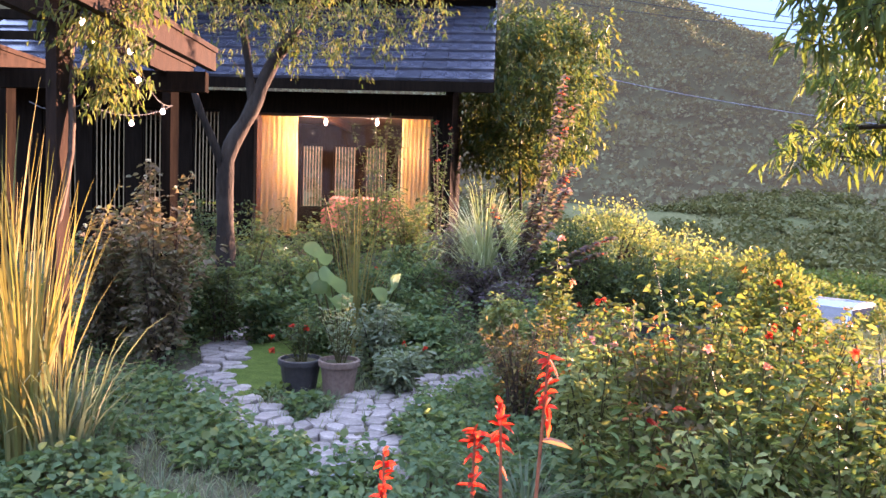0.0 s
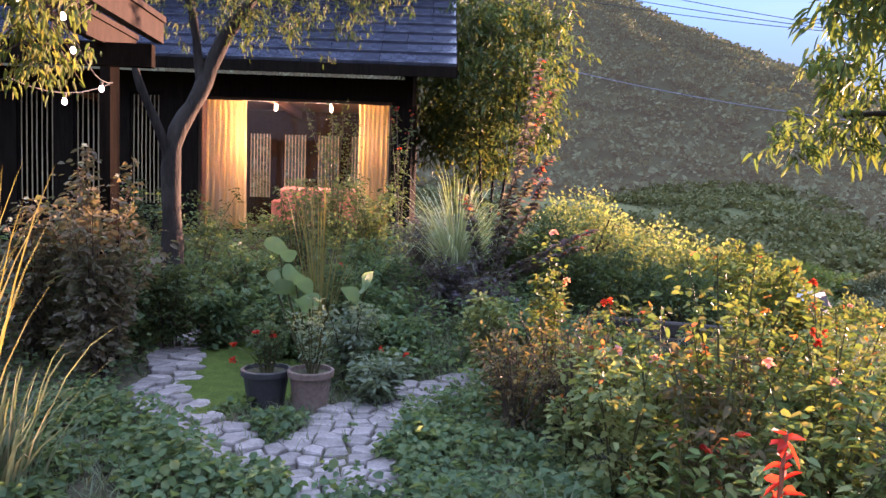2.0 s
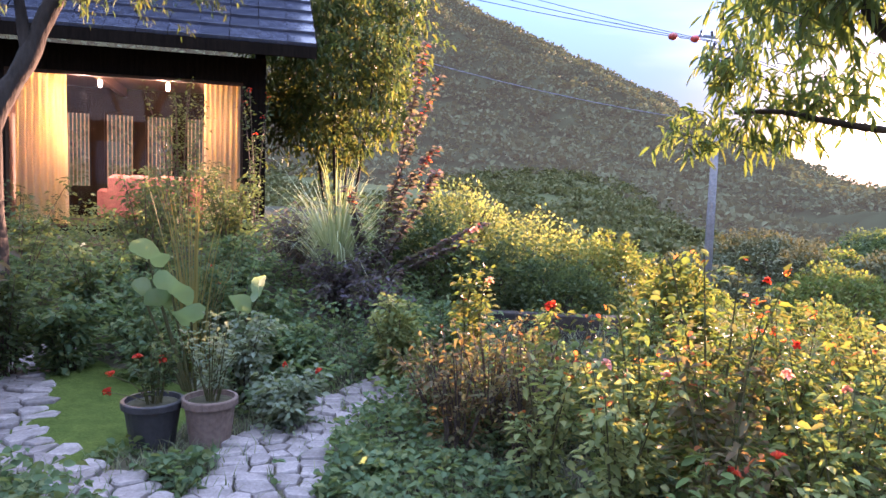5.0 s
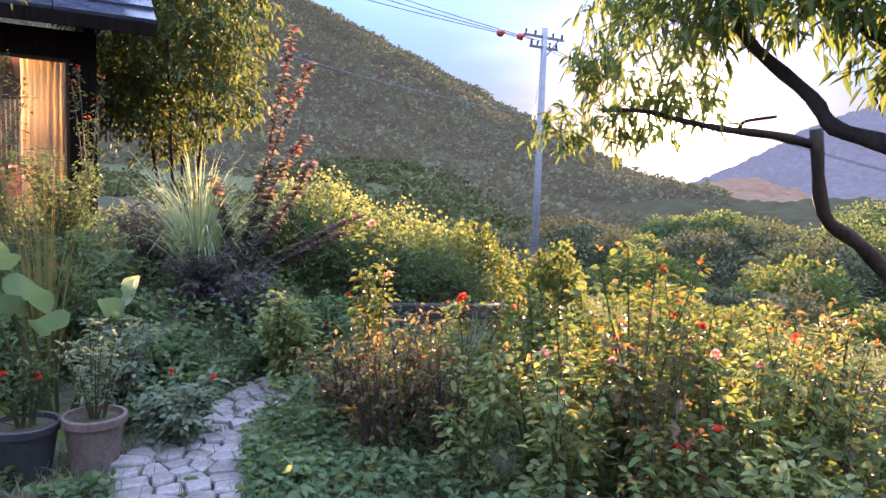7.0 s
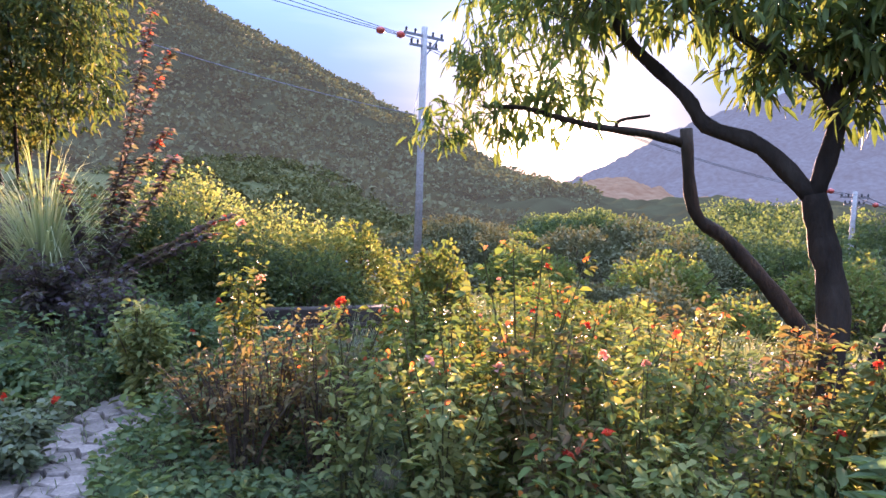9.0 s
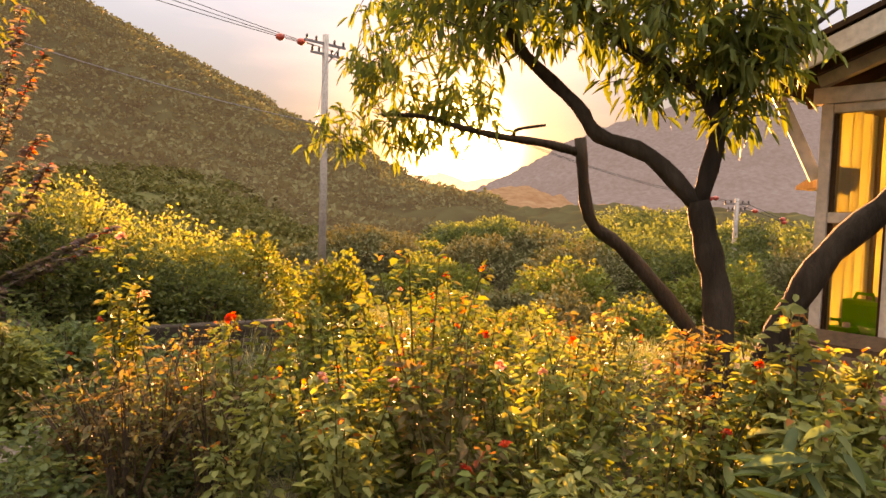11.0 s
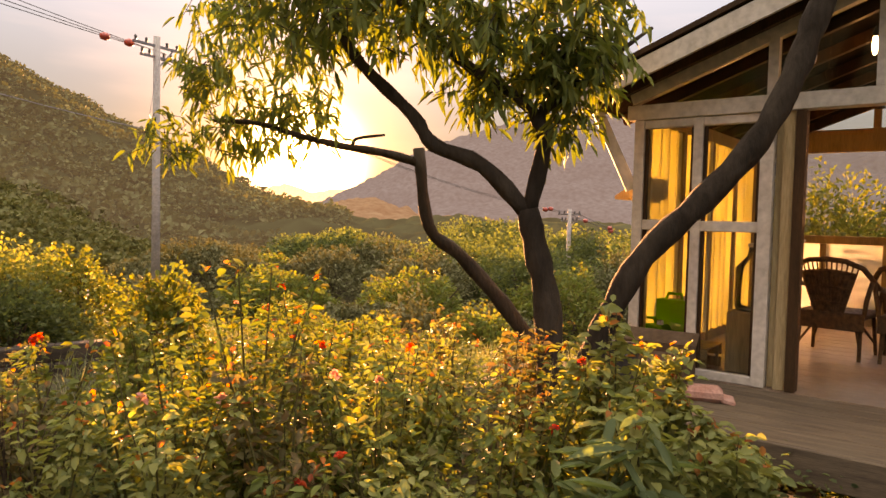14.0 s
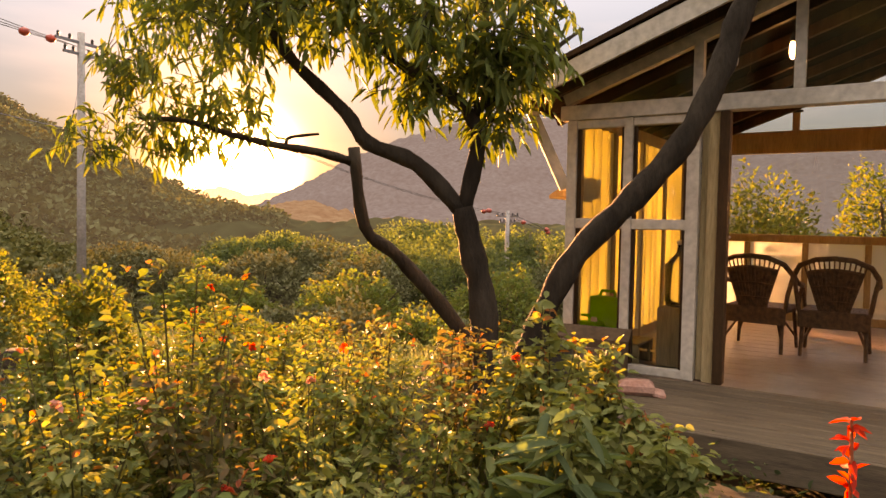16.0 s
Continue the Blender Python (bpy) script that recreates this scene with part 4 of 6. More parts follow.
def leafy(name, parent, mat, anchors, per, spread, length, width, hang=0.3, label="", droop=0.25):
    """Leaves in sprays round anchors, on short twigs."""
    anchors = np.asarray(anchors, float)
    k = len(anchors)
    dirs = unit(rng.normal(0, 1, (k, 3)) * np.array([1, 1, 0.6]) + np.array([0, 0, -hang]))
    n = k * per
    t = np.tile(np.linspace(0.1, 1, per), k)[:, None]
    base = np.repeat(anchors, per, 0)
    dd = np.repeat(dirs, per, 0)
    c = base + dd * spread * t + rng.normal(0, spread * 0.12, (n, 3))
    d = dd * 0.7 + rng.normal(0, 0.6, (n, 3)) + np.array([0, 0, -hang])
    ls = length * rng.uniform(0.6, 1.15, n)
    ob = bulk(name, leaf_mesh(c, d, ls, width * ls / length, droop), mat, parent, label)
    tw = Build()
    for a, v in zip(anchors, dirs):
        tw.tube([a, a + v * spread * 0.55, a + v * spread], [0.004, 0.003, 0.002], 4)
    return ob, tw


def make_peach():
    t = thing("peach_tree", pose(0, 0, 0), "old leaning peach tree with dark bark and drooping green leaves", "tree")
    limb("trunk", [(3.66, 3.25, -0.1), (3.64, 3.30, 0.99), (3.58, 3.37, 1.43), (3.54, 3.42, 1.70)], 0.10, 0.075, BARK, t, 12)
    segs = {
        "main": ([(3.55, 3.41, 1.66), (3.33, 3.64, 1.98), (3.09, 3.86, 2.11), (2.98, 3.95, 2.30), (2.71, 4.15, 2.61), (2.60, 4.23, 2.81), (2.52, 4.27, 3.06), (2.44, 4.33, 3.35)], 0.062, 0.024),
        "right": ([(3.54, 3.42, 1.65), (3.60, 3.35, 2.10), (3.58, 3.38, 2.27), (3.48, 3.48, 2.43), (3.20, 3.77, 2.68), (2.91, 4.00, 3.02), (2.73, 4.11, 3.28)], 0.062, 0.024),
        "sub": ([(3.58, 3.38, 2.26), (3.63, 3.32, 2.51), (3.71, 3.21, 2.84), (3.73, 3.20, 3.10), (3.75, 3.16, 3.35)], 0.036, 0.014),
        "sub2": ([(3.60, 3.35, 2.35), (3.83, 3.13, 2.58), (3.98, 3.00, 2.77), (4.19, 2.95, 2.92)], 0.027, 0.011),
        "low": ([(5.1, 4.2, -0.1), (4.97, 4.38, 0.3), (4.69, 4.68, 0.85), (4.4, 4.98, 1.3), (4.18, 5.16, 1.55), (4.1, 5.23, 2.25)], 0.085, 0.05),
        "lowb": ([(4.11, 5.23, 2.12), (3.85, 5.43, 2.2), (3.53, 5.65, 2.25), (3.2, 5.85, 2.33), (2.92, 6.0, 2.41), (2.6, 6.2, 2.42)], 0.045, 0.018),
        "twig": ([(3.62, 5.58, 2.26), (3.66, 5.56, 2.32), (3.86, 5.42, 2.36)], 0.02, 0.012),
    }
    for name, (pts, r0, r1) in segs.items():
        limb("limb", pts, r0, r1, BARK, t)
    # crown: clumps along the limbs and out to the tips
    clumps = [((3.00, 6.00, 3.00), 0.75, 90), ((2.62, 6.3, 2.85), 0.34, 34), ((2.35, 6.40, 2.30), 0.30, 26), ((2.75, 6.10, 2.35), 0.35, 34), ((2.44, 4.33, 2.99), 0.51, 90), ((2.73, 4.19, 3.14), 0.51, 80), ((3.20, 5.90, 2.55), 0.35, 40), ((2.80, 6.15, 3.35), 0.38, 36), ((3.09, 3.89, 2.99), 0.44, 70), ((3.39, 3.53, 2.92), 0.44, 80), ((3.68, 3.24, 2.84), 0.44, 80), ((3.68, 3.26, 2.66), 0.24, 50), ((3.72, 3.3, 2.3), 0.18, 26), ((3.39, 3.71, 2.52), 0.26, 36), ((3.09, 3.97, 3.43), 0.58, 60), ((3.68, 3.31, 3.35), 0.51, 60), ((2.36, 4.48, 3.50), 0.58, 60), ((3.85, 3.35, 3.38), 0.36, 50), ((3.66, 3.38, 2.55), 0.22, 26)]
    anchors = np.concatenate([np.array(c) + np.clip(rng.normal(0, 0.5, (k, 3)), -0.75, 0.75) * r * np.array([1, 1, 0.75]) for c, r, k in clumps])
    ob, tw = leafy("foliage", t, LEAF_PEACH, anchors, 7, 0.2, 0.13, 0.036, 0.6, "drooping narrow green leaves")
    bulk("twigwork", tw, BARK, t)
    t2 = thing("leaning_tree", pose(0, 0, 0), "dark bare leaning trunk curving up in front of the sunroom", "tree")
    limb("trunk", [(4.02, 3.32, 0.0), (4.06, 3.27, 0.6), (4.12, 3.17, 0.96), (4.24, 2.98, 1.4), (4.43, 2.67, 1.79), (4.57, 2.39, 2.17), (4.64, 2.21, 2.57), (4.68, 2.12, 2.89), (4.75, 2.0, 3.3), (4.8, 1.9, 3.9)], 0.095, 0.075, BARK, t2, 12)
    limb("limb", [(4.75, 2.0, 3.3), (5.0, 2.2, 3.9), (5.1, 2.3, 4.5)], 0.06, 0.02, BARK, t2)
    anchors = np.array([5.0, 2.4, 4.8]) + rng.normal(0, 0.5, (90, 3))
    ob, tw = leafy("foliage", t2, LEAF_PEACH, anchors, 12, 0.26, 0.125, 0.034, 0.9)
    bulk("twigwork", tw, BARK, t2)


make_peach()


def make_house_tree():
    t = thing("shade_tree", pose(0, 0, 0), "slim dark tree with fine drooping leaves before the house", "tree")
    limb("trunk", [(-4, 6.16, gz(-4, 6.16) - 0.1), (-4, 6.16, 1.02), (-4.01, 6.17, 2.1), (-3.79, 6.33, 2.7), (-3.61, 6.47, 3.27), (-3.39, 6.62, 3.71), (-3.17, 6.76, 4.14), (-2.93, 6.9, 4.7)], 0.13, 0.05, BARK, t, 12)
    limb("limb", [(-3.77, 6.34, 2.72), (-3.82, 6.3, 3.32), (-3.91, 6.24, 3.92), (-4.03, 6.1, 4.5)], 0.06, 0.03, BARK, t)
    limb("limb", [(-4.03, 6.15, 1.3), (-4.05, 6.1, 2.06), (-4.17, 5.85, 2.71), (-4.25, 5.78, 3.1), (-4.43, 5.7, 3.6)], 0.06, 0.03, BARK, t)
    clumps = [((-3.73, 6.2, 4.1), 0.7, 90), ((-2.93, 6.6, 4.1), 0.6, 90), ((-2.33, 6.8, 4.0), 0.5, 60), ((-1.83, 6.9, 4.0), 0.35, 26), ((-3.33, 6.5, 3.7), 0.4, 40), ((-4.33, 5.8, 4.2), 0.7, 60), ((-3.33, 6.3, 4.8), 0.9, 60), ((-2.83, 6.7, 3.6), 0.3, 22)]
    anchors = np.concatenate([np.array(c) + rng.normal(0, r * 0.5, (k, 3)) for c, r, k in clumps])
    ob, tw = leafy("foliage", t, LEAF_MAPLE, anchors, 13, 0.24, 0.065, 0.02, 0.6)
    bulk("twigwork", tw, BARK, t)
    v = thing("climbing_vine", pose(0, 0, 0), "yellow-green wisteria vine hanging from the pergola post", "vine")
    limb("stem", [(-2.42, 2.6, -0.05), (-2.55, 2.55, 0.9), (-2.4, 2.62, 1.9), (-2.5, 2.72, 2.7), (-2.45, 3.0, 3.05)], 0.03, 0.015, STEM_BROWN, v, 6)
    anchors = np.concatenate([np.array(c) + rng.normal(0, r * 0.5, (k, 3)) for c, r, k in [((-2.4, 2.9, 3.15), 0.4, 60), ((-2.2, 2.75, 2.8), 0.28, 44), ((-2.32, 2.8, 2.45), 0.16, 26), ((-2.2, 3.0, 3.2), 0.3, 24), ((-2.8, 3.2, 3.1), 0.5, 40)]])
    ob, tw = leafy("foliage", v, LEAF_TREE, anchors, 14, 0.22, 0.06, 0.022, 1.0)
    bulk("twigwork", tw, STEM_BROWN, v)


make_house_tree()


def make_tree(x, y, h, r, crown_z, label, mat, trunks=3, clump=70, per=11, leaf=(0.10, 0.045), group="", name="tree"):
    t = thing(name, pose(0, 0, 0), label, "tree", group)
    z = gz(x, y)
    tips = []
    for k in range(trunks):
        a = 2 * math.pi * k / trunks + rand.uniform(-0.4, 0.4)
        o = Vector((math.cos(a), math.sin(a), 0))
        p0 = Vector((x, y, z - 0.1)) + o * 0.06 * (trunks > 1)
        p1 = Vector((x, y, z + (crown_z - z) * 0.8)) + o * r * 0.2
        p2 = Vector((x, y, z + h * 0.72)) + o * r * 0.42
        limb("trunk", [p0, p0.lerp(p1, 0.5) + o * rand.uniform(-0.05, 0.05), p1, p2], 0.035 + 0.012 * h / trunks, 0.02, BARK, t, 7)
        tips += [p1, p2]
    an = []
    while len(an) < clump:
        p = np.array([rand.uniform(-1, 1), rand.uniform(-1, 1), rand.uniform(-1, 1)])
        q = np.linalg.norm(p)
        lump = 0.8 + 0.5 * noise.noise(Vector(p * 2.2) + Vector((x, y, 0)))
        if 0.35 < q < lump:
            an.append([x + p[0] * r, y + p[1] * r, (crown_z + z + h) / 2 + p[2] * (z + h - crown_z) / 2])
    ob, tw = leafy("foliage", t, mat, an, per, r * 0.28, leaf[0], leaf[1], 0.35)
    bulk("twigwork", tw, BARK, t)
    return t


make_tree(-2.3, 13.9, 5.2, 1.9, 2.0, "bushy green tree with yellowing leaves beside the house", LEAF_MAPLE, 4, 900, 18, (0.14, 0.06))

# ---- poles and wires ----
def make_pole(x, y, base, top, arm_dir, label, size=1.0):
    p = thing("utility_pole", pose(x, y, 0), label, "utility pole", "utility poles")
    part("shaft", Build().tube([(0, 0, base), (0, 0, top)], [0.17, 0.12], 12), CONCRETE, p, smooth=True)
    a = Vector((*arm_dir, 0)).normalized()
    for z, w in ((top - 0.35, 1.0 * size), (top - 0.75, 0.7 * size)):
        arm = part("crossarm", Build().beam(Vector((0, 0, z)) - a * w, Vector((0, 0, z)) + a * w, 0.09, 0.09), METAL, p)
        for k in (-0.9, -0.45, 0.45, 0.9):
            q = Vector((0, 0, z + 0.045)) + a * w * k
            part("insulator", Build().lathe([(0.03, 0), (0.06, 0.05), (0.04, 0.08), (0.06, 0.12), (0.03, 0.18)], 8, q), BLACK, arm)
    part("brace", Build().beam(Vector((0, 0, top - 1.2)), Vector((0, 0, top - 0.4)) + a * 0.7, 0.05, 0.05), METAL, p)
    part("stay", Build().tube([(0, -0.2, top - 1.0), (-0.5, -0.4, top - 3.6)], 0.012, 4), METAL, p)


make_pole(9.4, 26.8, -2.6, 8.0, (1, 0.35), "grey concrete utility pole with crossarms and insulators")
make_pole(35.3, 27.8, -3.0, 2.35, (1, -0.6), "small distant utility pole with crossarms", 0.75)


def wire(a, b, sag, r, label, mat=BLACK, balls=()):
    a, b = Vector(a), Vector(b)
    ob = thing("power_line", pose(0, 0, 0), label, "power line", "power lines")
    pts = [a.lerp(b, k / 24) - Vector((0, 0, sag * 4 * (k / 24) * (1 - k / 24))) for k in range(25)]
    part("cable", Build().tube(pts, r, 5), mat, ob)
    for t in balls:
        q = a.lerp(b, t) - Vector((0, 0, sag * 4 * t * (1 - t)))
        part("marker", Build().lathe([(0.03, -0.14), (0.16, -0.08), (0.18, 0.0), (0.16, 0.08), (0.03, 0.14)], 10, q), RED_PLASTIC, ob, "red marker ball", smooth=True)


wire((8.2, 26.6, 7.55), (-14.0, 24.5, 11.8), 0.5, 0.014, "thin dark power cable with a red marker ball", balls=(0.03,))
wire((9.0, 26.9, 7.55), (-13.0, 26.0, 12.6), 0.5, 0.014, "thin dark power cable with a red marker ball", balls=(0.025,))
wire((9.9, 27.2, 7.5), (-12.0, 28.0, 13.6), 0.5, 0.014, "thin dark power cable")
wire((9.05, 26.9, 4.6), (-6.0, 24.0, 7.3), 0.35, 0.02, "pale low telephone cable", METAL)
wire((9.5, 27.1, 7.3), (34.9, 28.0, 2.1), 0.8, 0.014, "thin dark power cable between poles", balls=(0.93,))
wire((9.9, 27.2, 7.3), (35.6, 27.5, 2.1), 0.9, 0.014, "thin dark power cable between poles", balls=(0.9,))
wire((35.2, 27.9, 2.1), (62.0, 30.0, -2.0), 0.5, 0.02, "thin dark power cable with red marker balls", balls=(0.08, 0.2))
wire((35.6, 27.5, 2.1), (62.0, 29.0, -2.4), 0.5, 0.02, "thin dark power cable with red marker balls", balls=(0.15,))


# ---- pots ----
def blossom(b_list, p, r, n=9):
    p = np.array(p)
    c = np.repeat(p[None], n, 0) + rng.normal(0, r * 0.12, (n, 3))
    d = rng.normal(0, 1, (n, 3)) + np.array([0, 0, 0.5])
    b_list.append(leaf_mesh(c, d, r * rng.uniform(0.7, 1.1, n), r * 0.9, 0.1, 0.3))


def make_pot(x, y, r, h, mat, label, plant_mat, n, spread, ph, red=()):
    z = gz(x, y)
    p = thing("plant_pot", pose(x, y, z), label, "plant pot", "garden pots")
    part("body", Build().lathe([(r * 0.74, 0), (r * 0.95, h * 0.86), (r * 0.9, h * 0.87)], 26), mat, p, smooth=False)
    part("rim", Build().lathe([(r * 0.97, h * 0.84), (r * 1.05, h * 0.85), (r * 1.06, h * 0.98), (r * 1.03, h), (r * 0.93, h), (r * 0.9, h * 0.9)], 26), mat, p)
    part("soil", Build().lathe([(r * 0.9, h * 0.8), (r * 0.88, h * 0.9), (0.01, h * 0.92)], 20), SOIL, p, "dark potting soil")
    q = thing("potted_plant", pose(x, y, z + h * 0.9), "thin leafy plant growing in a garden pot", "plant", "potted plants")
    st, c, d = Build(), [], []
    for k in range(n):
        a = rand.uniform(0, 6.28)
        o = Vector((math.cos(a), math.sin(a), 0))
        hh = ph * rand.uniform(0.6, 1.1)
        pts = [o * r * 0.3 * rand.random(), o * spread * 0.5 + Vector((0, 0, hh * 0.6)), o * spread * rand.uniform(0.6, 1.2) + Vector((0, 0, hh))]
        st.tube(pts, [0.005, 0.004, 0.002], 4)
        for m in range(22):
            t = rand.uniform(0.2, 1)
            c.append(Vector(pts[0]).lerp(Vector(pts[2]), t) + Vector((rand.uniform(-.02, .02), rand.uniform(-.02, .02), 0.1 * hh * math.sin(3.1 * t))))
            d.append((rand.uniform(-1, 1), rand.uniform(-1, 1), rand.uniform(-0.3, 0.6)))
    bulk("stemwork", st, STEM_GREEN, q)
    bulk("foliage", leaf_mesh(np.array(c), np.array(d), 0.05 * rng.uniform(0.5, 1.2, len(c)), 0.02), plant_mat, q)
    if red:
        fl = []
        for e in red:
            blossom(fl, e, 0.034, 12)
            part("flower_stalk", Build().tube([(0, 0, 0), (e[0] * 0.5, e[1] * 0.5, e[2] * 0.7), e], 0.003, 4), STEM_GREEN, q)
        bulk("blossom", join(*fl), PETAL_RED, q, "red geranium blossoms")


make_pot(-1.62, 4.23, 0.18, 0.30, POT_DARK, "dark brown round plastic pot on the moss", LEAF_DARK, 16, 0.16, 0.42, ((-0.22, -0.1, 0.2), (-0.12, 0.05, 0.28), (-0.3, 0.0, 0.06), (0.08, -0.05, 0.3)))
make_pot(-1.27, 4.28, 0.165, 0.32, POT_CLAY, "taupe plastic pot with a broad rim", LEAF_GREY, 15, 0.2, 0.55)


# ---- planting ----
def shrub(name, x, y, h, r, stems, per, leaf, mat, label, cat="shrub", group="", stem_mat=None, tips=None, tip_n=6, flowers=None, flower_n=0, flower_r=0.04, lean=(0, 0), low=0.15, bend=0.3, z0=None):
    z = gz(x, y) if z0 is None else z0
    t = thing(name, pose(x, y, z), label, cat, group)
    st, c, d, ends = Build(), [], [], []
    for k in range(stems):
        a = rand.uniform(0, 6.28)
        o = Vector((math.cos(a), math.sin(a), 0))
        hh = h * rand.uniform(0.55, 1.0)
        if k == 0:
            hh = h
        out = r * rand.uniform(0.25, 1.0)
        p0 = o * r * 0.18 * rand.random()
        p1 = o * out * 0.45 + Vector((lean[0] * 0.4, lean[1] * 0.4, hh * 0.55))
        p2 = o * out + Vector((lean[0], lean[1], hh)) + Vector((rand.uniform(-1, 1), rand.uniform(-1, 1), 0)) * bend * 0.12
        pts = limb_points([p0 - Vector((0, 0, 0.05)), p1, p2], 4)
        st.tube(pts, [0.008 * (1 - 0.75 * i / (len(pts) - 1)) * (0.7 + 0.4 * h) for i in range(len(pts))], 5)
        ends.append(p2)
        for m in range(per):
            t_ = low + (1 - low) * (m + rand.random()) / per
            i = min(int(t_ * (len(pts) - 1)), len(pts) - 2)
            q = pts[i].lerp(pts[i + 1], t_ * (len(pts) - 1) - i)
            s = 0.11 * (1.15 - 0.6 * t_) * (0.5 + r)
            w = Vector((rand.gauss(0, 1), rand.gauss(0, 1), rand.gauss(0, 0.5)))
            for _ in range(3):
                c.append(q + w * s * rand.uniform(0.1, 1.0) + Vector((rand.gauss(0, 0.015), rand.gauss(0, 0.015), rand.gauss(0, 0.015))))
                d.append((w.x + rand.gauss(0, 0.7), w.y + rand.gauss(0, 0.7), rand.gauss(0.05, 0.45)))
    bulk("stemwork", st, stem_mat or STEM_BROWN, t)
    n = len(c)
    ls = leaf[0] * rng.uniform(0.55, 1.2, n)
    bulk("foliage", leaf_mesh(np.array(c), np.array(d), ls, ls * leaf[1] / leaf[0], 0.2), mat, t)
    if tips is not None:
        cc = np.array([ends[k % len(ends)] for k in range(min(tip_n, len(ends)) * 8)]) + rng.normal(0, 0.022, (min(tip_n, len(ends)) * 8, 3)) - np.array([0, 0, 0.03])
        bulk("young_growth", leaf_mesh(cc, rng.normal(0, 1, cc.shape) + np.array([0, 0, 0.7]), leaf[0] * 0.8, leaf[1] * 0.75), tips, t, "reddish young shoots")
    if flowers is not None and flower_n:
        fl = []
        for k in range(flower_n):
            blossom(fl, ends[k % len(ends)] + Vector((rand.uniform(-0.04, 0.04), rand.uniform(-0.04, 0.04), 0.01)), flower_r)
        bulk("blossom", join(*fl), flowers, t, "open blossoms")
    return t


ROSE = "rose bush with thorny stems"
rose_spots = [(1.54, 3.29, 1.42, .30, 9), (2.02, 3.62, 1.2, .34, 10), (1.07, 3.07, .92, .3, 9), (1.46, 2.83, 1.1, .28, 8), (1.17, 3.65, 1.0, .34, 10), (1.72, 4.1, 1.05, .36, 10), (2.27, 4.2, 1.05, .36, 10), (2.62, 3.55, 1.05, .34, 10),
              (2.27, 3, 1.0, .32, 10), (1.87, 2.75, .95, .32, 10), (2.97, 3, 1.0, .34, 10), (2.67, 2.55, .95, .32, 10), (3.12, 3.65, 1.0, .36, 10), (2.87, 4.4, 1.0, .36, 10), (2.37, 4.9, .95, .38, 10), (1.57, 4.8, 1.0, .36, 9), (0.97, 4.4, .95, .34, 9),
              (3.47, 4.2, .95, .36, 9), (3.27, 5.1, .9, .38, 9), (2.22, 2.4, .85, .3, 9), (1.52, 3.2, .95, .3, 9), (1.97, 3.2, .95, .32, 9), (0.77, 3.6, .8, .3, 8), (2.57, 5.6, .9, .4, 8), (3.87, 3.6, .9, .3, 8), (1.77, 5.5, .9, .38, 8),
              (1.32, 2.5, .7, .26, 7), (1.72, 2.35, .75, .28, 8), (3.37, 2.65, .9, .3, 8), (1.22, 3.35, 1.15, .2, 5)]
for k, (x, y, h, r, n) in enumerate(rose_spots):
    shrub("rose_bush", x, y, h, r, n, 28, (0.058, 0.033), LEAF_BRONZE if k % 7 == 3 else (LEAF_LIME if k % 5 == 2 else LEAF_ROSE), ROSE + (" and red young shoots" if k % 2 == 0 else " and dense green leaves"), "rose bush", "roses in the bed",
          STEM_GREEN, PETAL_ORANGE if k % 2 == 0 else None, 2, PETAL_RED if k % 5 == 1 else (PETAL_PINK if k % 7 == 2 else None), 2, 0.032)
shrub("rose_bush", 0.39, 5.11, 1.32, 0.22, 6, 34, (0.06, 0.036), LEAF_ROSE, "tall rose bush with pale pink blossoms", "rose bush", "roses in the bed", STEM_GREEN, None, 4, PETAL_PINK, 2, 0.045)
for x, y, h in ((0.52, 4.5, 0.85), (0.32, 4.2, 0.8), (0.72, 4.15, 0.8), (0.17, 4.65, 0.75), (0.77, 4.85, 0.85)):
    shrub("twiggy_shrub", x, y, h, 0.34, 22, 9, (0.05, 0.028), LEAF_BRONZE, "half-bare twiggy brown shrub at the edge of the path", "shrub", "twiggy shrubs")

# tall leafy shrub beside the deck
for x, y, h, r in ((2.95, 2.3, 1.2, 0.26), (3.25, 2.25, 1.0, 0.25), (3.15, 2.6, 0.95, 0.28), (3.35, 1.95, 0.75, 0.22), (2.75, 1.95, 0.85, 0.25), (3.05, 1.75, 0.65, 0.25)):
    shrub("leafy_shrub", x, y, h, r, 9, 40, (0.075, 0.042), LEAF_LIME, "bright green leafy shrub growing against the deck", "shrub", "shrubs by the deck", STEM_GREEN, PETAL_ORANGE, 2)
shrub("broadleaf_plant", 2.45, 2.05, 0.85, 0.3, 6, 10, (0.24, 0.05), LEAF_COVER, "plant with long lance-shaped green leaves", "plant", "", STEM_GREEN)

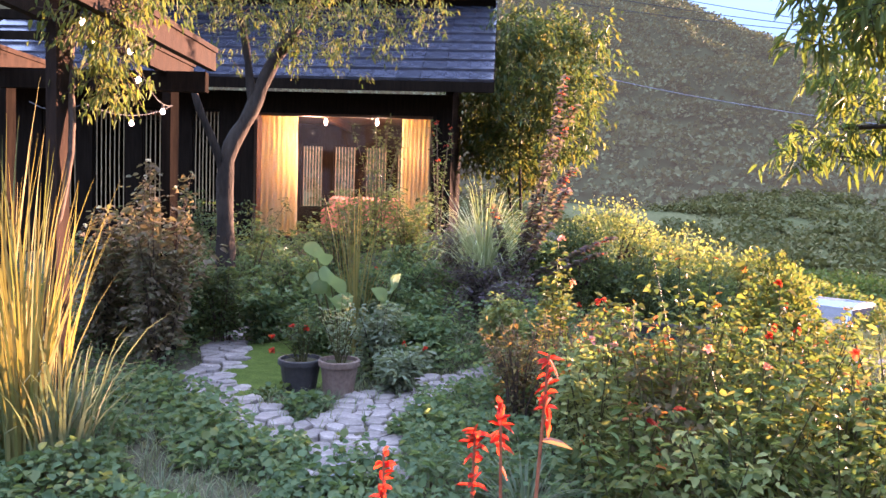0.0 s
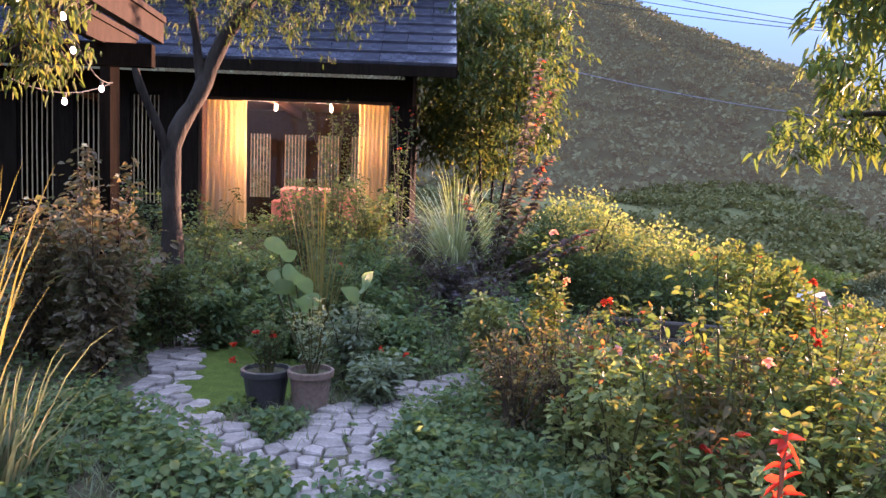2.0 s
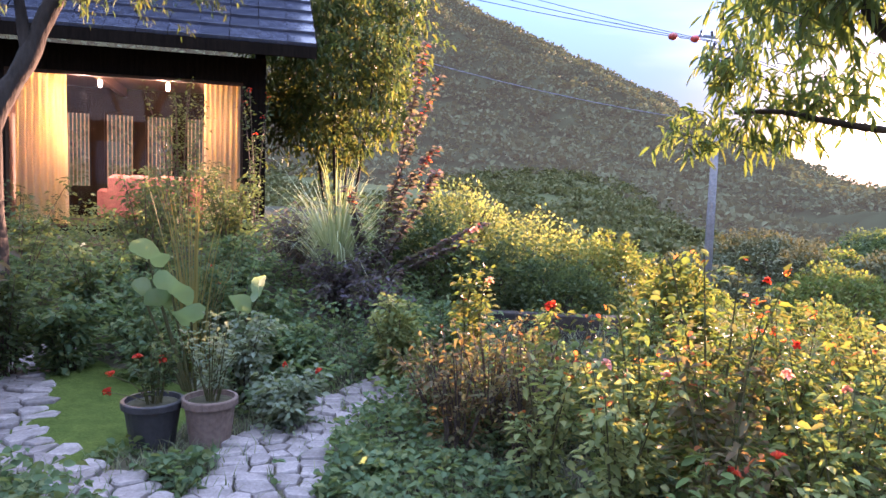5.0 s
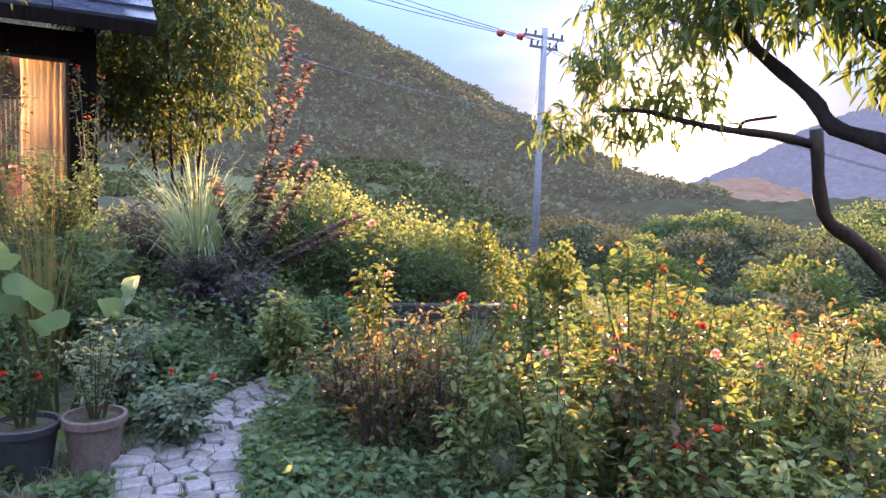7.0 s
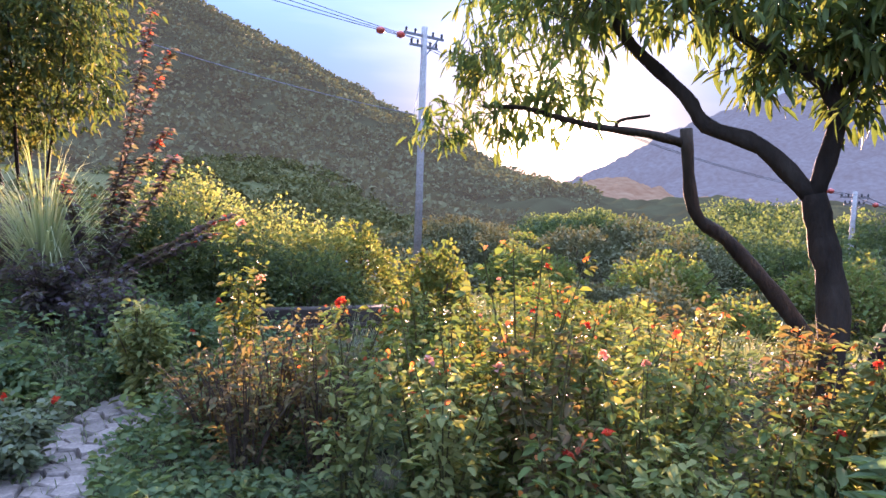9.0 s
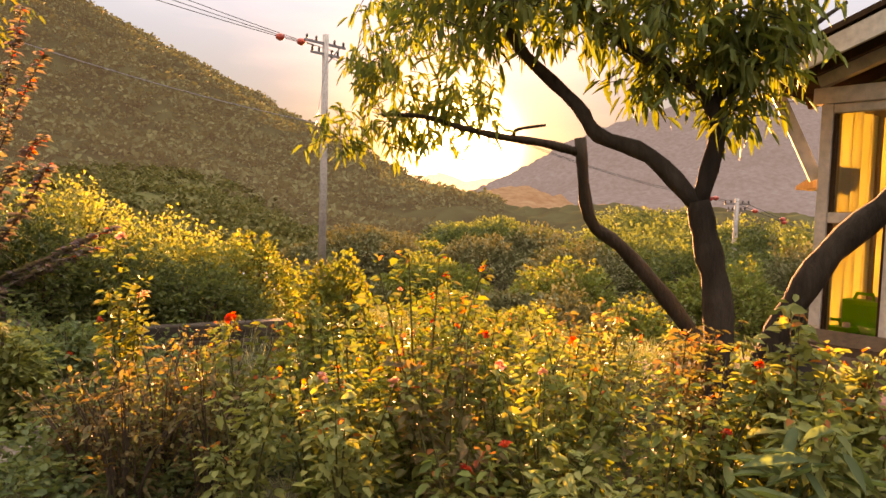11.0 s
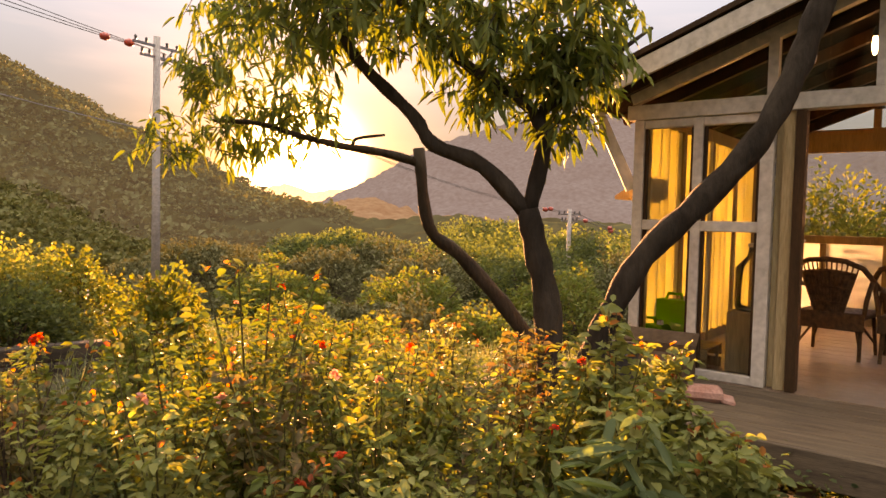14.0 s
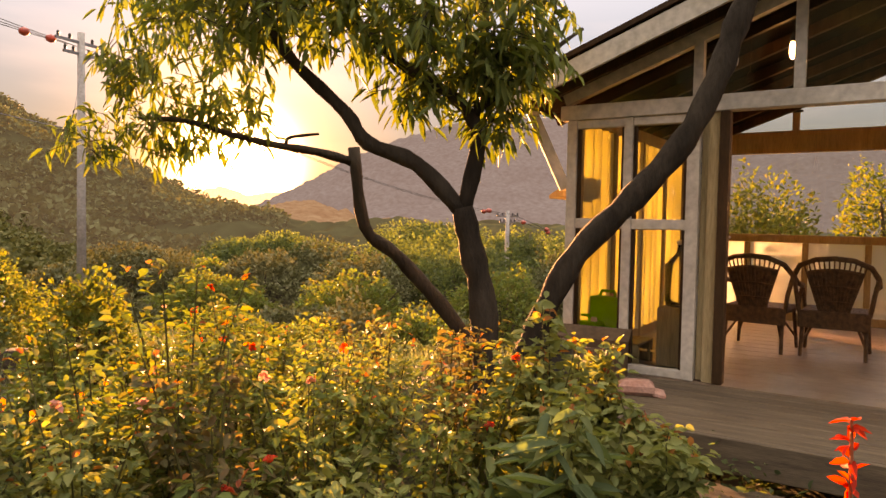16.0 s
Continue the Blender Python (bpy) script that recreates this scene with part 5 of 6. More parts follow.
# red salvia close to the path
for x, y, h in ((1.31, 0.61, 1.31), (1.29, 0.58, 1.2), (1.205, 0.57, 1.15), (1.05, 0.51, 1.09)):
    s = thing("red_salvia", pose(x, y, gz(x, y)), "red salvia with a tall scarlet flower spike", "flower", "scarlet flower spikes")
    lx, ly = rand.uniform(-.04, .04), rand.uniform(-.04, .04)
    part("stem", Build().tube([(0, 0, -0.03), (lx * .4, ly * .4, h * 0.6), (lx, ly, h)], [0.007, 0.005, 0.003], 6), surface("reddish_stem", (0.3, 0.08, 0.04), (0.4, 0.14, 0.07), 20, 0.6), s)
    k = 30
    t = rng.uniform(0, 1, k)
    c = np.stack([np.full(k, lx), np.full(k, ly), h - 0.14 * t], 1)
    bulk("blossom", leaf_mesh(c, rng.normal(0, 1, (k, 3)) + np.array([0, 0, 0.4]), 0.036 * rng.uniform(0.6, 1.2, k), 0.014), PETAL_RED, s, "scarlet tubular flowers")
    k = 14
    c = np.stack([np.full(k, lx * .7), np.full(k, ly * .7), h * rng.uniform(0.35, 0.87, k)], 1)
    bulk("foliage", leaf_mesh(c, rng.normal(0, 1, (k, 3)) * np.array([1, 1, 0.2]), 0.075, 0.034), LEAF_SALMON, s)

# beds round the house
for x, y, h, r, mat, lab in ((-3.33, 5.3, 1.0, .5, LEAF_DARK, "dark green leafy shrub by the house"), (-4.53, 5.2, 1.3, .6, LEAF_DARK, "dark green leafy shrub by the house"),
                             (-3.33, 7.8, 1.5, .6, LEAF_DARK, "dark green leafy shrub by the house"), (-4.53, 7.3, 1.4, .7, LEAF_DARK, "dark green leafy shrub by the house"), (-2.73, 8.8, 1.3, .6, LEAF_DARK, "dark green leafy shrub by the house"),
                             (-1.73, 8.3, 1.0, .5, LEAF_PURPLE, "purple-leaved shrub with dusty foliage"), (-1.03, 7.3, 0.75, .45, LEAF_PURPLE, "purple-leaved shrub with dusty foliage"), (-0.53, 6.9, 0.7, .4, LEAF_PURPLE, "purple-leaved shrub with dusty foliage"),
                             (-3.93, 9.5, 1.1, .6, LEAF_DARK, "dark green leafy shrub by the house"), (-1.53, 9.3, 0.9, .5, LEAF_DARK, "dark green leafy shrub by the house"), (-2.43, 6.9, 0.7, .45, LEAF_DARK, "dark green leafy shrub by the house"),
                             (-5.23, 6.3, 1.3, .6, LEAF_DARK, "dark green leafy shrub by the house"), (-5.83, 7.9, 1.4, .7, LEAF_DARK, "dark green leafy shrub by the house"), (-0.83, 8.5, 0.9, .5, LEAF_COVER, "green leafy shrub in the flower bed"),
                             (-2.23, 5.6, 0.55, .4, LEAF_COVER, "low green plant beside the moss"), (-0.88, 4.65, 0.4, .25, LEAF_GREY, "grey-green herb beside the pots"), (-1.33, 5.1, 0.75, .35, LEAF_GREY, "grey-green herb beside the pots"),
                             (-1.83, 6.3, 0.9, .45, LEAF_COVER, "green leafy shrub in the flower bed"), (-0.23, 5.56, 0.8, .22, LEAF_LIME, "upright plant with lime green tips"), (0.07, 6.5, 0.6, .4, LEAF_COVER, "green leafy shrub in the flower bed"), (-0.33, 6.1, 0.5, .35, LEAF_COVER, "green leafy shrub in the flower bed")):
    shrub("garden_shrub", x, y, h, r, 14, 46, (0.06, 0.036), mat, lab, "shrub", "shrubs in the beds", None, None, 0, PETAL_RED if (int(x * 10) % 4 == 0) else None, 2, 0.035)
for x, y, h, r, n in ((-3.2, 4.2, 1.7, .5, 20), (-3.75, 4.75, 1.95, .6, 20), (-4.3, 4.6, 1.5, .6, 16)):
    shrub("dusky_rose", x, y, h, r, n, 48, (0.075, 0.045), LEAF_DUSKY, "dusky rose shrub with browned leaves by the pergola", "rose bush", "dusky roses", None, None, 0, PETAL_WHITE, 2, 0.03)
for x, y, h, r in ((-3.0, 5.6, .7, .45), (-3.95, 5.5, .9, .5), (-2.6, 6.2, .6, .4), (-3.5, 6.9, .9, .5), (-2.2, 7.6, .8, .5), (-1.5, 6.4, .6, .4), (-4.4, 6.3, 1.1, .5), (-2.9, 6.6, .7, .4), (-1.2, 5.9, .5, .35), (-4.9, 5.7, 1.1, .5), (-5.4, 4.6, 1.2, .6), (-4.2, 3.6, .8, .5)):
    shrub("garden_shrub", x, y, h, r, 16, 40, (0.07, 0.045), LEAF_COVER, "dense green leafy plant in the shaded bed", "shrub", "shrubs in the beds", None, None, 0, PETAL_WHITE if h > 0.8 else None, 1, 0.03)
# climber over the window
shrub("climbing_rose", -3.93, 10.1, 2.3, 0.5, 9, 46, (0.055, 0.034), LEAF_DARK, "climbing rose in front of the large window", "rose bush", "climbing roses")
shrub("climbing_rose", -2.88, 10.3, 2.2, 0.35, 6, 26, (0.055, 0.034), LEAF_DARK, "climbing rose against the corner post", "rose bush", "climbing roses", None, PETAL_RED, 3)

# red-leaved wands
def make_smoke_bush(x, y):
    z = gz(x, y)
    s = thing("smoke_bush", pose(x, y, z), "smoke bush with tall wands of purple and red leaves", "shrub")
    wands = [((0.06, 0.1, 0.9), (0.28, 0.25, 2.1), (0.45, 0.3, 3.0)), ((0, 0.1, 0.8), (0.3, 0.1, 1.8), (0.62, 0.1, 2.6)), ((0.2, 0, 0.5), (0.7, -0.1, 0.8), (1.15, -0.15, 1.05)), ((0.2, 0.1, 0.4), (0.6, 0.1, 0.65), (1.0, 0.1, 0.85)),
             ((-0.15, 0, 0.6), (-0.2, -0.1, 1.0), (-0.3, -0.15, 1.4)), ((0.1, -0.1, 0.6), (0.45, -0.2, 1.2), (0.65, -0.3, 1.6)), ((0.1, 0.1, 0.7), (0.25, 0.2, 1.3), (0.6, 0.3, 1.85))]
    st, c, d, tip_c, tip_d = Build(), [], [], [], []
    for w in wands:
        pts = limb_points([(0, 0, -0.05), *w], 6)
        st.tube(pts, [0.014 * (1 - 0.8 * i / (len(pts) - 1)) for i in range(len(pts))], 6)
        for k in range(250):
            t = rand.uniform(0.25, 1)
            i = min(int(t * (len(pts) - 1)), len(pts) - 2)
            q = pts[i].lerp(pts[i + 1], t * (len(pts) - 1) - i)
            a = rand.uniform(0, 6.28)
            v = (math.cos(a), math.sin(a), rand.uniform(-0.1, 0.6))
            if t > 0.82 and rand.random() < 0.22:
                tip_c.append(q), tip_d.append(v)
            else:
                c.append(q), d.append(v)
    bulk("stemwork", st, STEM_BROWN, s)
    bulk("foliage", leaf_mesh(np.array(c), np.array(d), 0.095 * rng.uniform(0.6, 1.2, len(c)), 0.046), LEAF_PURPLE, s)
    bulk("young_growth", leaf_mesh(np.array(tip_c), np.array(tip_d), 0.06, 0.032), LEAF_RED, s, "red young leaves")


make_smoke_bush(-0.65, 7.45)


def grass_clump(name, x, y, n, h, spread, width, droop, mat, label, base=0.08):
    z = gz(x, y)
    g = thing(name, pose(x, y, z), label, "grass")
    a = rng.uniform(0, 6.283, n)
    o = np.stack([np.cos(a), np.sin(a)], 1)
    b = np.concatenate([o * base * rng.uniform(0, 1, n)[:, None], np.full((n, 1), -0.02)], 1)
    bulk("bladework", blade_mesh(b, o * spread * rng.uniform(0.15, 1, n)[:, None], h * rng.uniform(0.55, 1.05, n), np.full(n, width) * rng.uniform(0.6, 1.2, n), droop * rng.uniform(0.3, 1.0, n)), mat, g)


grass_clump("reed_grass", -2.0, 2.0, 90, 2.0, 0.45, 0.019, 0.16, BLADE_DRY, "tall yellow striped reed grass", 0.22)
grass_clump("reed_grass", -2.35, 2.1, 60, 2.4, 0.45, 0.019, 0.16, BLADE_DRY, "tall yellow striped reed grass", 0.22)
grass_clump("reed_grass", -1.85, 2.1, 90, 1.2, 0.45, 0.02, 0.5, BLADE_GREEN, "lower green reed grass", 0.22)
grass_clump("ornamental_grass", -1.12, 7.6, 420, 2.2, 1.1, 0.015, 0.72, BLADE_PALE, "pale arching ornamental grass in the bed")
grass_clump("reed_clump", -2.05, 5.95, 50, 1.85, 0.5, 0.017, 0.12, BLADE_DRY, "upright yellow reeds behind the big leaves", 0.16)
grass_clump("grass_tuft", 0.82, 2.55, 90, 0.5, 0.45, 0.016, 0.6, BLADE_GREEN, "long arching green grass tuft near the path")
grass_clump("grass_tuft", 1.27, 2.2, 80, 0.5, 0.4, 0.014, 0.6, BLADE_GREEN, "long arching green grass tuft near the path")

# big-leaved plant
def make_taro(x, y):
    z = gz(x, y)
    t = thing("taro_plant", pose(x, y, z), "plant with large pale green heart-shaped leaves", "plant")
    for k, (dx, dy, h, r, tilt, turn) in enumerate([(-0.35, -0.1, 1.1, 0.2, 40, 20), (-0.12, -0.2, 0.85, 0.22, 50, 160), (-0.22, -0.15, 0.75, 0.17, 40, 250), (0.5, 0, 0.85, 0.16, 60, 300), (0.38, -0.1, 0.72, 0.17, 45, 80), (0.05, -0.25, 0.65, 0.17, 40, 200), (-0.42, -0.05, 0.8, 0.15, 60, 120)]):
        b = Build()
        n, r = 18, r * 0.82
        vs = [(0, 0, -0.015)]
        for ring in (0.55, 1.0):
            for i in range(n):
                a = 2 * math.pi * i / n
                rr = r * ring * (1 - 0.35 * max(0, math.cos(a)) ** 6) * (1 + 0.06 * math.sin(5 * a + k))
                vs.append((rr * math.cos(a), rr * math.sin(a), 0.03 * ring * math.sin(3 * a + k) + 0.05 * ring ** 2))
        fs = [(0, 1 + i, 1 + (i + 1) % n) for i in range(n)] + [(1 + i, 1 + n + i, 1 + n + (i + 1) % n, 1 + (i + 1) % n) for i in range(n)]
        b.add(vs, fs)
        part("leaf", b, LEAF_BIG, t, smooth=True, place=pose(dx, dy, h, -tilt, 0, turn - 180 if k % 2 else rand.uniform(-40, 40)))
        part("stalk", Build().tube([(dx * 0.2, dy * 0.2, -0.03), (dx * 0.7, dy * 0.7, h * 0.6), (dx, dy, h - 0.01)], [0.014, 0.011, 0.008], 6), STEM_GREEN, t)


make_taro(-1.8, 5.4)


# hedge mound and valley bushes
def leaf_mound(name, x, y, rx, ry, h, n, leaf, mat, label, z0=None, kind_cat="bush", group="", core=True, turn=0.0, under=None):
    z = gz(x, y) if z0 is None else z0
    t = thing(name, pose(x, y, z, 0, 0, turn), label, kind_cat, group)
    p = rng.normal(0, 1, (n, 3))
    p = unit(p)
    p[:, 2] = np.abs(p[:, 2])
    lump = np.array([1 + 0.28 * noise.noise(Vector(q * 2.1) + Vector((x, y, 2))) + 0.16 * noise.noise(Vector(q * 5.5) + Vector((y, x, 1))) for q in p])
    rr = lump * rng.uniform(0.72, 1.04, n)
    c = p * rr[:, None] * np.array([rx, ry, h])
    d = p + rng.normal(0, 0.7, (n, 3))
    ls = leaf[0] * rng.uniform(0.5, 1.2, n)
    bulk("foliage", leaf_mesh(c, d, ls, ls * leaf[1] / leaf[0], 0.15), mat, t)
    st = Build()
    for k in range(14):
        a = rand.uniform(0, 6.28)
        e = Vector((math.cos(a) * rx * rand.uniform(0.2, 0.8), math.sin(a) * ry * rand.uniform(0.2, 0.8), h * rand.uniform(0.4, 0.85)))
        st.tube([(e.x * 0.15, e.y * 0.15, -0.1), e * 0.6, e], [0.03 * h, 0.018 * h, 0.006 * h], 5)
    bulk("branchwork", st, STEM_BROWN, t)
    return t


# leaf colour carries the hedge's light: lime for sunlit bushes, darker for shaded ones
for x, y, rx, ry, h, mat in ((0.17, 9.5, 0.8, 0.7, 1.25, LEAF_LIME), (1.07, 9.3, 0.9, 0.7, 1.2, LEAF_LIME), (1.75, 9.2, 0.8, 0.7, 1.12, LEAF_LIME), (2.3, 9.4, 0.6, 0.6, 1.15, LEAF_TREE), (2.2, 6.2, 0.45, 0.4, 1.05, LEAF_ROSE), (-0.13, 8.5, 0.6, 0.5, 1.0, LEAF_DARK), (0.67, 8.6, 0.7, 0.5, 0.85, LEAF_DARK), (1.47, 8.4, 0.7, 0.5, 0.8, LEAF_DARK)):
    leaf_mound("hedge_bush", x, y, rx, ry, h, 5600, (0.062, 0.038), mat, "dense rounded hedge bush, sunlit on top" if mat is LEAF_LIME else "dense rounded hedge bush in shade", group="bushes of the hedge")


def make_edging():
    """Stacked sleepers that hold the hedge bed, and flat stones beside them."""
    e = thing("raised_bed_edging", pose(0.45, 7.72, gz(1.6, 7.7), 0, 0, -3), "dark weathered sleepers stacked along the hedge bed", "edging")
    for k, (x0, x1, z) in enumerate(((0.0, 1.25, 0.0), (1.26, 2.5, 0.0), (0.1, 1.4, 0.162), (1.41, 2.35, 0.162))):
        part("sleeper", Build().box(x0, 0.01 * k, z - 0.04 * (z == 0), x1, 0.16 + 0.01 * k, z + 0.16, ease=0.012), SLEEPER, e)
    for x, y, r in ((-0.1, 7.2, 0.16), (0.2, 7.3, 0.2), (0.0, 7.5, 0.15), (0.42, 7.15, 0.13), (0.3, 7.6, 0.17), (3.05, 7.6, 0.17), (3.3, 7.9, 0.2)):
        st = thing("garden_stone", pose(x, y, gz(x, y), 0, 0, rand.uniform(0, 360)), "flat grey stone at the foot of the hedge", "stone", "stones by the hedge")
        n, b = 8, Build()
        vs = [(r * q * (1 + 0.2 * math.sin(3 * a + x)) * math.cos(a), 0.7 * r * q * math.sin(a), z * r) for z, q in ((-0.2, 0.9), (0.15, 1.0), (0.5, 0.85), (0.62, 0.5)) for a in [2 * math.pi * i / n for i in range(n)]]
        fs = [(k * n + i, k * n + (i + 1) % n, (k + 1) * n + (i + 1) % n, (k + 1) * n + i) for k in range(3) for i in range(n)] + [tuple(range(3 * n, 4 * n))]
        part("body", b.add(vs, fs), STONE, st)


make_edging()

# ---- parked car and far hut ----
def make_car(m):
    c = thing("car", m, "small silver hatchback parked on the gravel below the hedge", "car")
    paint = surface("silver_paint", (0.27, 0.3, 0.35), (0.34, 0.37, 0.42), 3, 0.25, 0.3, relief=0.02)
    dark = surface("tinted_glass", (0.03, 0.035, 0.045), (0.05, 0.055, 0.07), 3, 0.08)
    low = [(-1.85, 0.35), (-1.9, 0.62), (-1.75, 0.82), (-0.85, 0.92), (1.55, 0.95), (1.8, 0.85), (1.86, 0.5), (1.8, 0.3)]
    top = [(-0.9, 0.925), (-0.25, 1.38), (0.2, 1.46), (1.15, 1.42), (1.6, 0.955)]
    for name, prof, half, mat in (("body", low, 0.82, paint), ("cabin", top, 0.68, paint)):
        n = len(prof)
        vs = [(x, s * half * k, z) for s, k in ((-1, 0.94), (-1, 1.0), (1, 1.0), (1, 0.94)) for x, z in prof] if name == "body" else [(x, s * half * (1.14 - 0.3 * (z - 0.92)), z) for s in (-1, 1) for x, z in prof]
        rows = len(vs) // n
        fs = [tuple(range(n)), tuple(range((rows - 1) * n, rows * n))[::-1]]
        for r in range(rows - 1):
            fs += [(r * n + i, (r + 1) * n + i, (r + 1) * n + (i + 1) % n, r * n + (i + 1) % n) for i in range(n)]
        if name == "body":
            vs = [(x, s * half - s * (0.05 if k == 0 else 0), z) for i, (s, k) in enumerate(((-1, 0), (-1, 1), (1, 1), (1, 0))) for x, z in prof]
            vs = [(x * (0.985 if i < n or i >= 3 * n else 1.0), y, z) for i, (x, y, z) in enumerate(vs)]
        part(name, Build().add(vs, fs), mat, c)
    part("windscreen", Build().add([(-0.86, -0.66, 0.97), (-0.86, 0.66, 0.97), (-0.33, 0.6, 1.345), (-0.33, -0.6, 1.345)], [(0, 1, 2, 3)]).add([(-0.85, -0.66, 0.965), (-0.85, 0.66, 0.965), (-0.32, 0.6, 1.34), (-0.32, -0.6, 1.34)], [(3, 2, 1, 0)]), dark, c, place=pose(-0.02, 0, 0.02))
    for s in (-1, 1):
        part("side_window", Build().box(-0.35, -0.01, 0.99, 1.25, 0.01, 1.33, pose(0, s * 0.745, 0.0, s * 14, 0, 0) @ Matrix.Translation((0, 0, 0))), dark, c, place=pose(0, s * 0.28 * 0.98, 0.035))
        for x in (-1.2, 1.2):
            w = part("wheel", Build().tube([(x, s * 0.66, 0.3), (x, s * 0.84, 0.3)], 0.3, 20), BLACK, c)
            part("rim", Build().tube([(x, s * 0.80, 0.3), (x, s * 0.85, 0.3)], 0.19, 14), METAL, w)
        part("headlight", Build().box(-1.9, s * 0.62 - 0.12, 0.66, -1.8, s * 0.62 + 0.12, 0.78, ease=0.03), WHITE_PAINT, c)


make_car(pose(4.1, 18.3, gz(4.1, 18.3), 0, 0, 62))
hut = thing("far_hut", pose(17.0, 249.0, 13.0), "tiny white hut far up on the mountain foot", "hut")
part("wall", Build().box(-1.6, -1.2, 0, 1.6, 1.2, 2.4), WHITE_PAINT, hut)
part("roof", Build().add([(-1.9, -1.5, 2.4), (1.9, -1.5, 2.4), (1.9, 1.5, 2.4), (-1.9, 1.5, 2.4), (-1.9, 0, 3.3), (1.9, 0, 3.3)], [(0, 1, 5, 4), (2, 3, 4, 5), (0, 4, 3), (1, 2, 5), (3, 2, 1, 0)]), METAL, hut)

valley = [(11.6, 14.4, 1.4, 3.3), (13.4, 13.6, 1.3, 3.1), (12.4, 16.5, 1.5, 3.0), (16, 15.6, 1.5, 2.9), (18, 22, 2.6, 3.6), (14.5, 21, 2.0, 3.2), (22, 26, 3, 4.2), (16, 30, 3, 4.0), (26, 23, 3, 4.5), (30, 26, 3.6, 4.9), (23, 18.5, 2.6, 3.8), (28, 18, 3, 4.4), (33, 21, 3.6, 4.7), (36, 16, 3.6, 4.4), (39, 24, 4, 5.0), (27, 30, 3.6, 5.0), (34, 32, 4.4, 5.4), (22, 35, 4, 5.0), (30, 39, 5, 5.8),
          (10, 21, 2.0, 2.4), (6.5, 23, 2, 2.0), (11, 31, 3, 3.4), (5, 34, 3.5, 3.0), (1, 30, 3.2, 2.8), (-2, 24, 2.0, 2.4), (0.5, 21, 1.5, 2.0), (43, 34, 5, 5.6), (50, 31, 5, 5.6), (8, 44, 5, 3.6), (-3, 40, 5, 3.6), (20, 46, 5, 5.2), (34, 52, 7, 6.5), (50, 48, 7, 6.5), (17.5, 36, 1.7, 5.0), (20.5, 38.5, 1.9, 4.6), (13, 40, 3, 3.8)]
for k, (x, y, r, h) in enumerate(valley):
    h *= 0.54 if math.atan2(x, y) < radians(38) else 0.74
    leaf_mound("valley_bush", x, y, r, r, h, int(4200 + 1000 * r), (0.13 + 0.03 * r, 0.075 + 0.02 * r), LEAF_DARK if h > 3.3 and x > 20 else (LEAF_HAZE, LEAF_ROSE, LEAF_HAZE)[k % 3], ("olive green bush in the valley below the garden", "dark green thicket in the valley below the garden", "light green bush in the valley below the garden")[min(k % 4, 2)], group="bushes in the valley")
for x, y, r, h in ((5.5, 7.8, 0.5, 0.6), (4.8, 8.8, 0.6, 0.7), (6.8, 9.4, 0.7, 0.9), (5.6, 10.8, 0.8, 0.9), (7.8, 10.8, 0.8, 1.0), (4.3, 7.0, 0.4, 0.45), (3.9, 10.6, 0.5, 0.5), (9.5, 12.5, 0.9, 1.2), (6.6, 13.5, 0.9, 1.0), (5.4, 16.0, 1.0, 1.1)):
    leaf_mound("wild_bush", x, y, r, r, h, 2200, (0.07, 0.035), LEAF_ROSE if r < 0.65 else LEAF_GREY, "loose wild bush on the slope below the roses", group="bushes on the slope")
def field_z(x, y):
    """The grassy foot of the mountain: low swells that rise away from the garden."""
    r, a = np.hypot(x, y), np.degrees(np.arctan2(x, y))
    k = np.clip((r - 44) / 50, 0, 1)
    swell = 0.35 * np.sin(0.21 * x + 0.5) * np.sin(0.17 * y) + 0.25 * np.sin(0.36 * y + 0.1 * x)
    return -3.6 + (7.6 * k + swell + 0.4) * smooth_step(24, 8, a) + 0.1 * swell


def make_field():
    az, dd = np.radians(np.linspace(-34, 26, 91)), np.linspace(44, 96, 60)
    rr, aa = np.meshgrid(dd, az, indexing="ij")
    x, y = rr * np.sin(aa), rr * np.cos(aa)
    z = field_z(x, y)
    z[0] = z[-1] = -5.0
    v = np.stack([x, y, z], -1).reshape(-1, 3)
    n = len(az)
    i, j = np.meshgrid(np.arange(len(dd) - 1), np.arange(n - 1), indexing="ij")
    f = np.stack([i * n + j, i * n + j + 1, (i + 1) * n + j + 1, (i + 1) * n + j], -1).reshape(-1, 4)
    tagged(part("field", (v, f), FIELD, smooth=True), "pale rough grass fields at the mountain foot", "field", kind="structure")
    # scrub in drifts over the grass
    m = 5200
    a, r = np.radians(rng.uniform(-32, 25, m)), rng.uniform(44, 94, m)
    x, y = r * np.sin(a), r * np.cos(a)
    drift = np.array([noise.noise(Vector((p * 0.05, q * 0.16, 4))) for p, q in zip(x, y)])
    keep = drift > rng.uniform(-0.35, 0.3, m)
    x, y = x[keep], y[keep]
    m, per = len(x), 26
    size = rng.uniform(0.5, 1.3, m)
    c = np.repeat(np.stack([x, y, field_z(x, y)], 1), per, 0)
    s = np.repeat(size, per)
    o = unit(rng.normal(0, 1, (m * per, 3)))
    o[:, 2] = np.abs(o[:, 2]) * 0.9
    tagged(part("scrub", leaf_mesh(c + o * (s * rng.uniform(0.4, 1.0, m * per))[:, None], o + rng.normal(0, 0.6, o.shape), s * 0.45, s * 0.3), LEAF_SCRUB), "drifts of low scrub over the rough fields", "scrub", kind="stuff")


make_field()


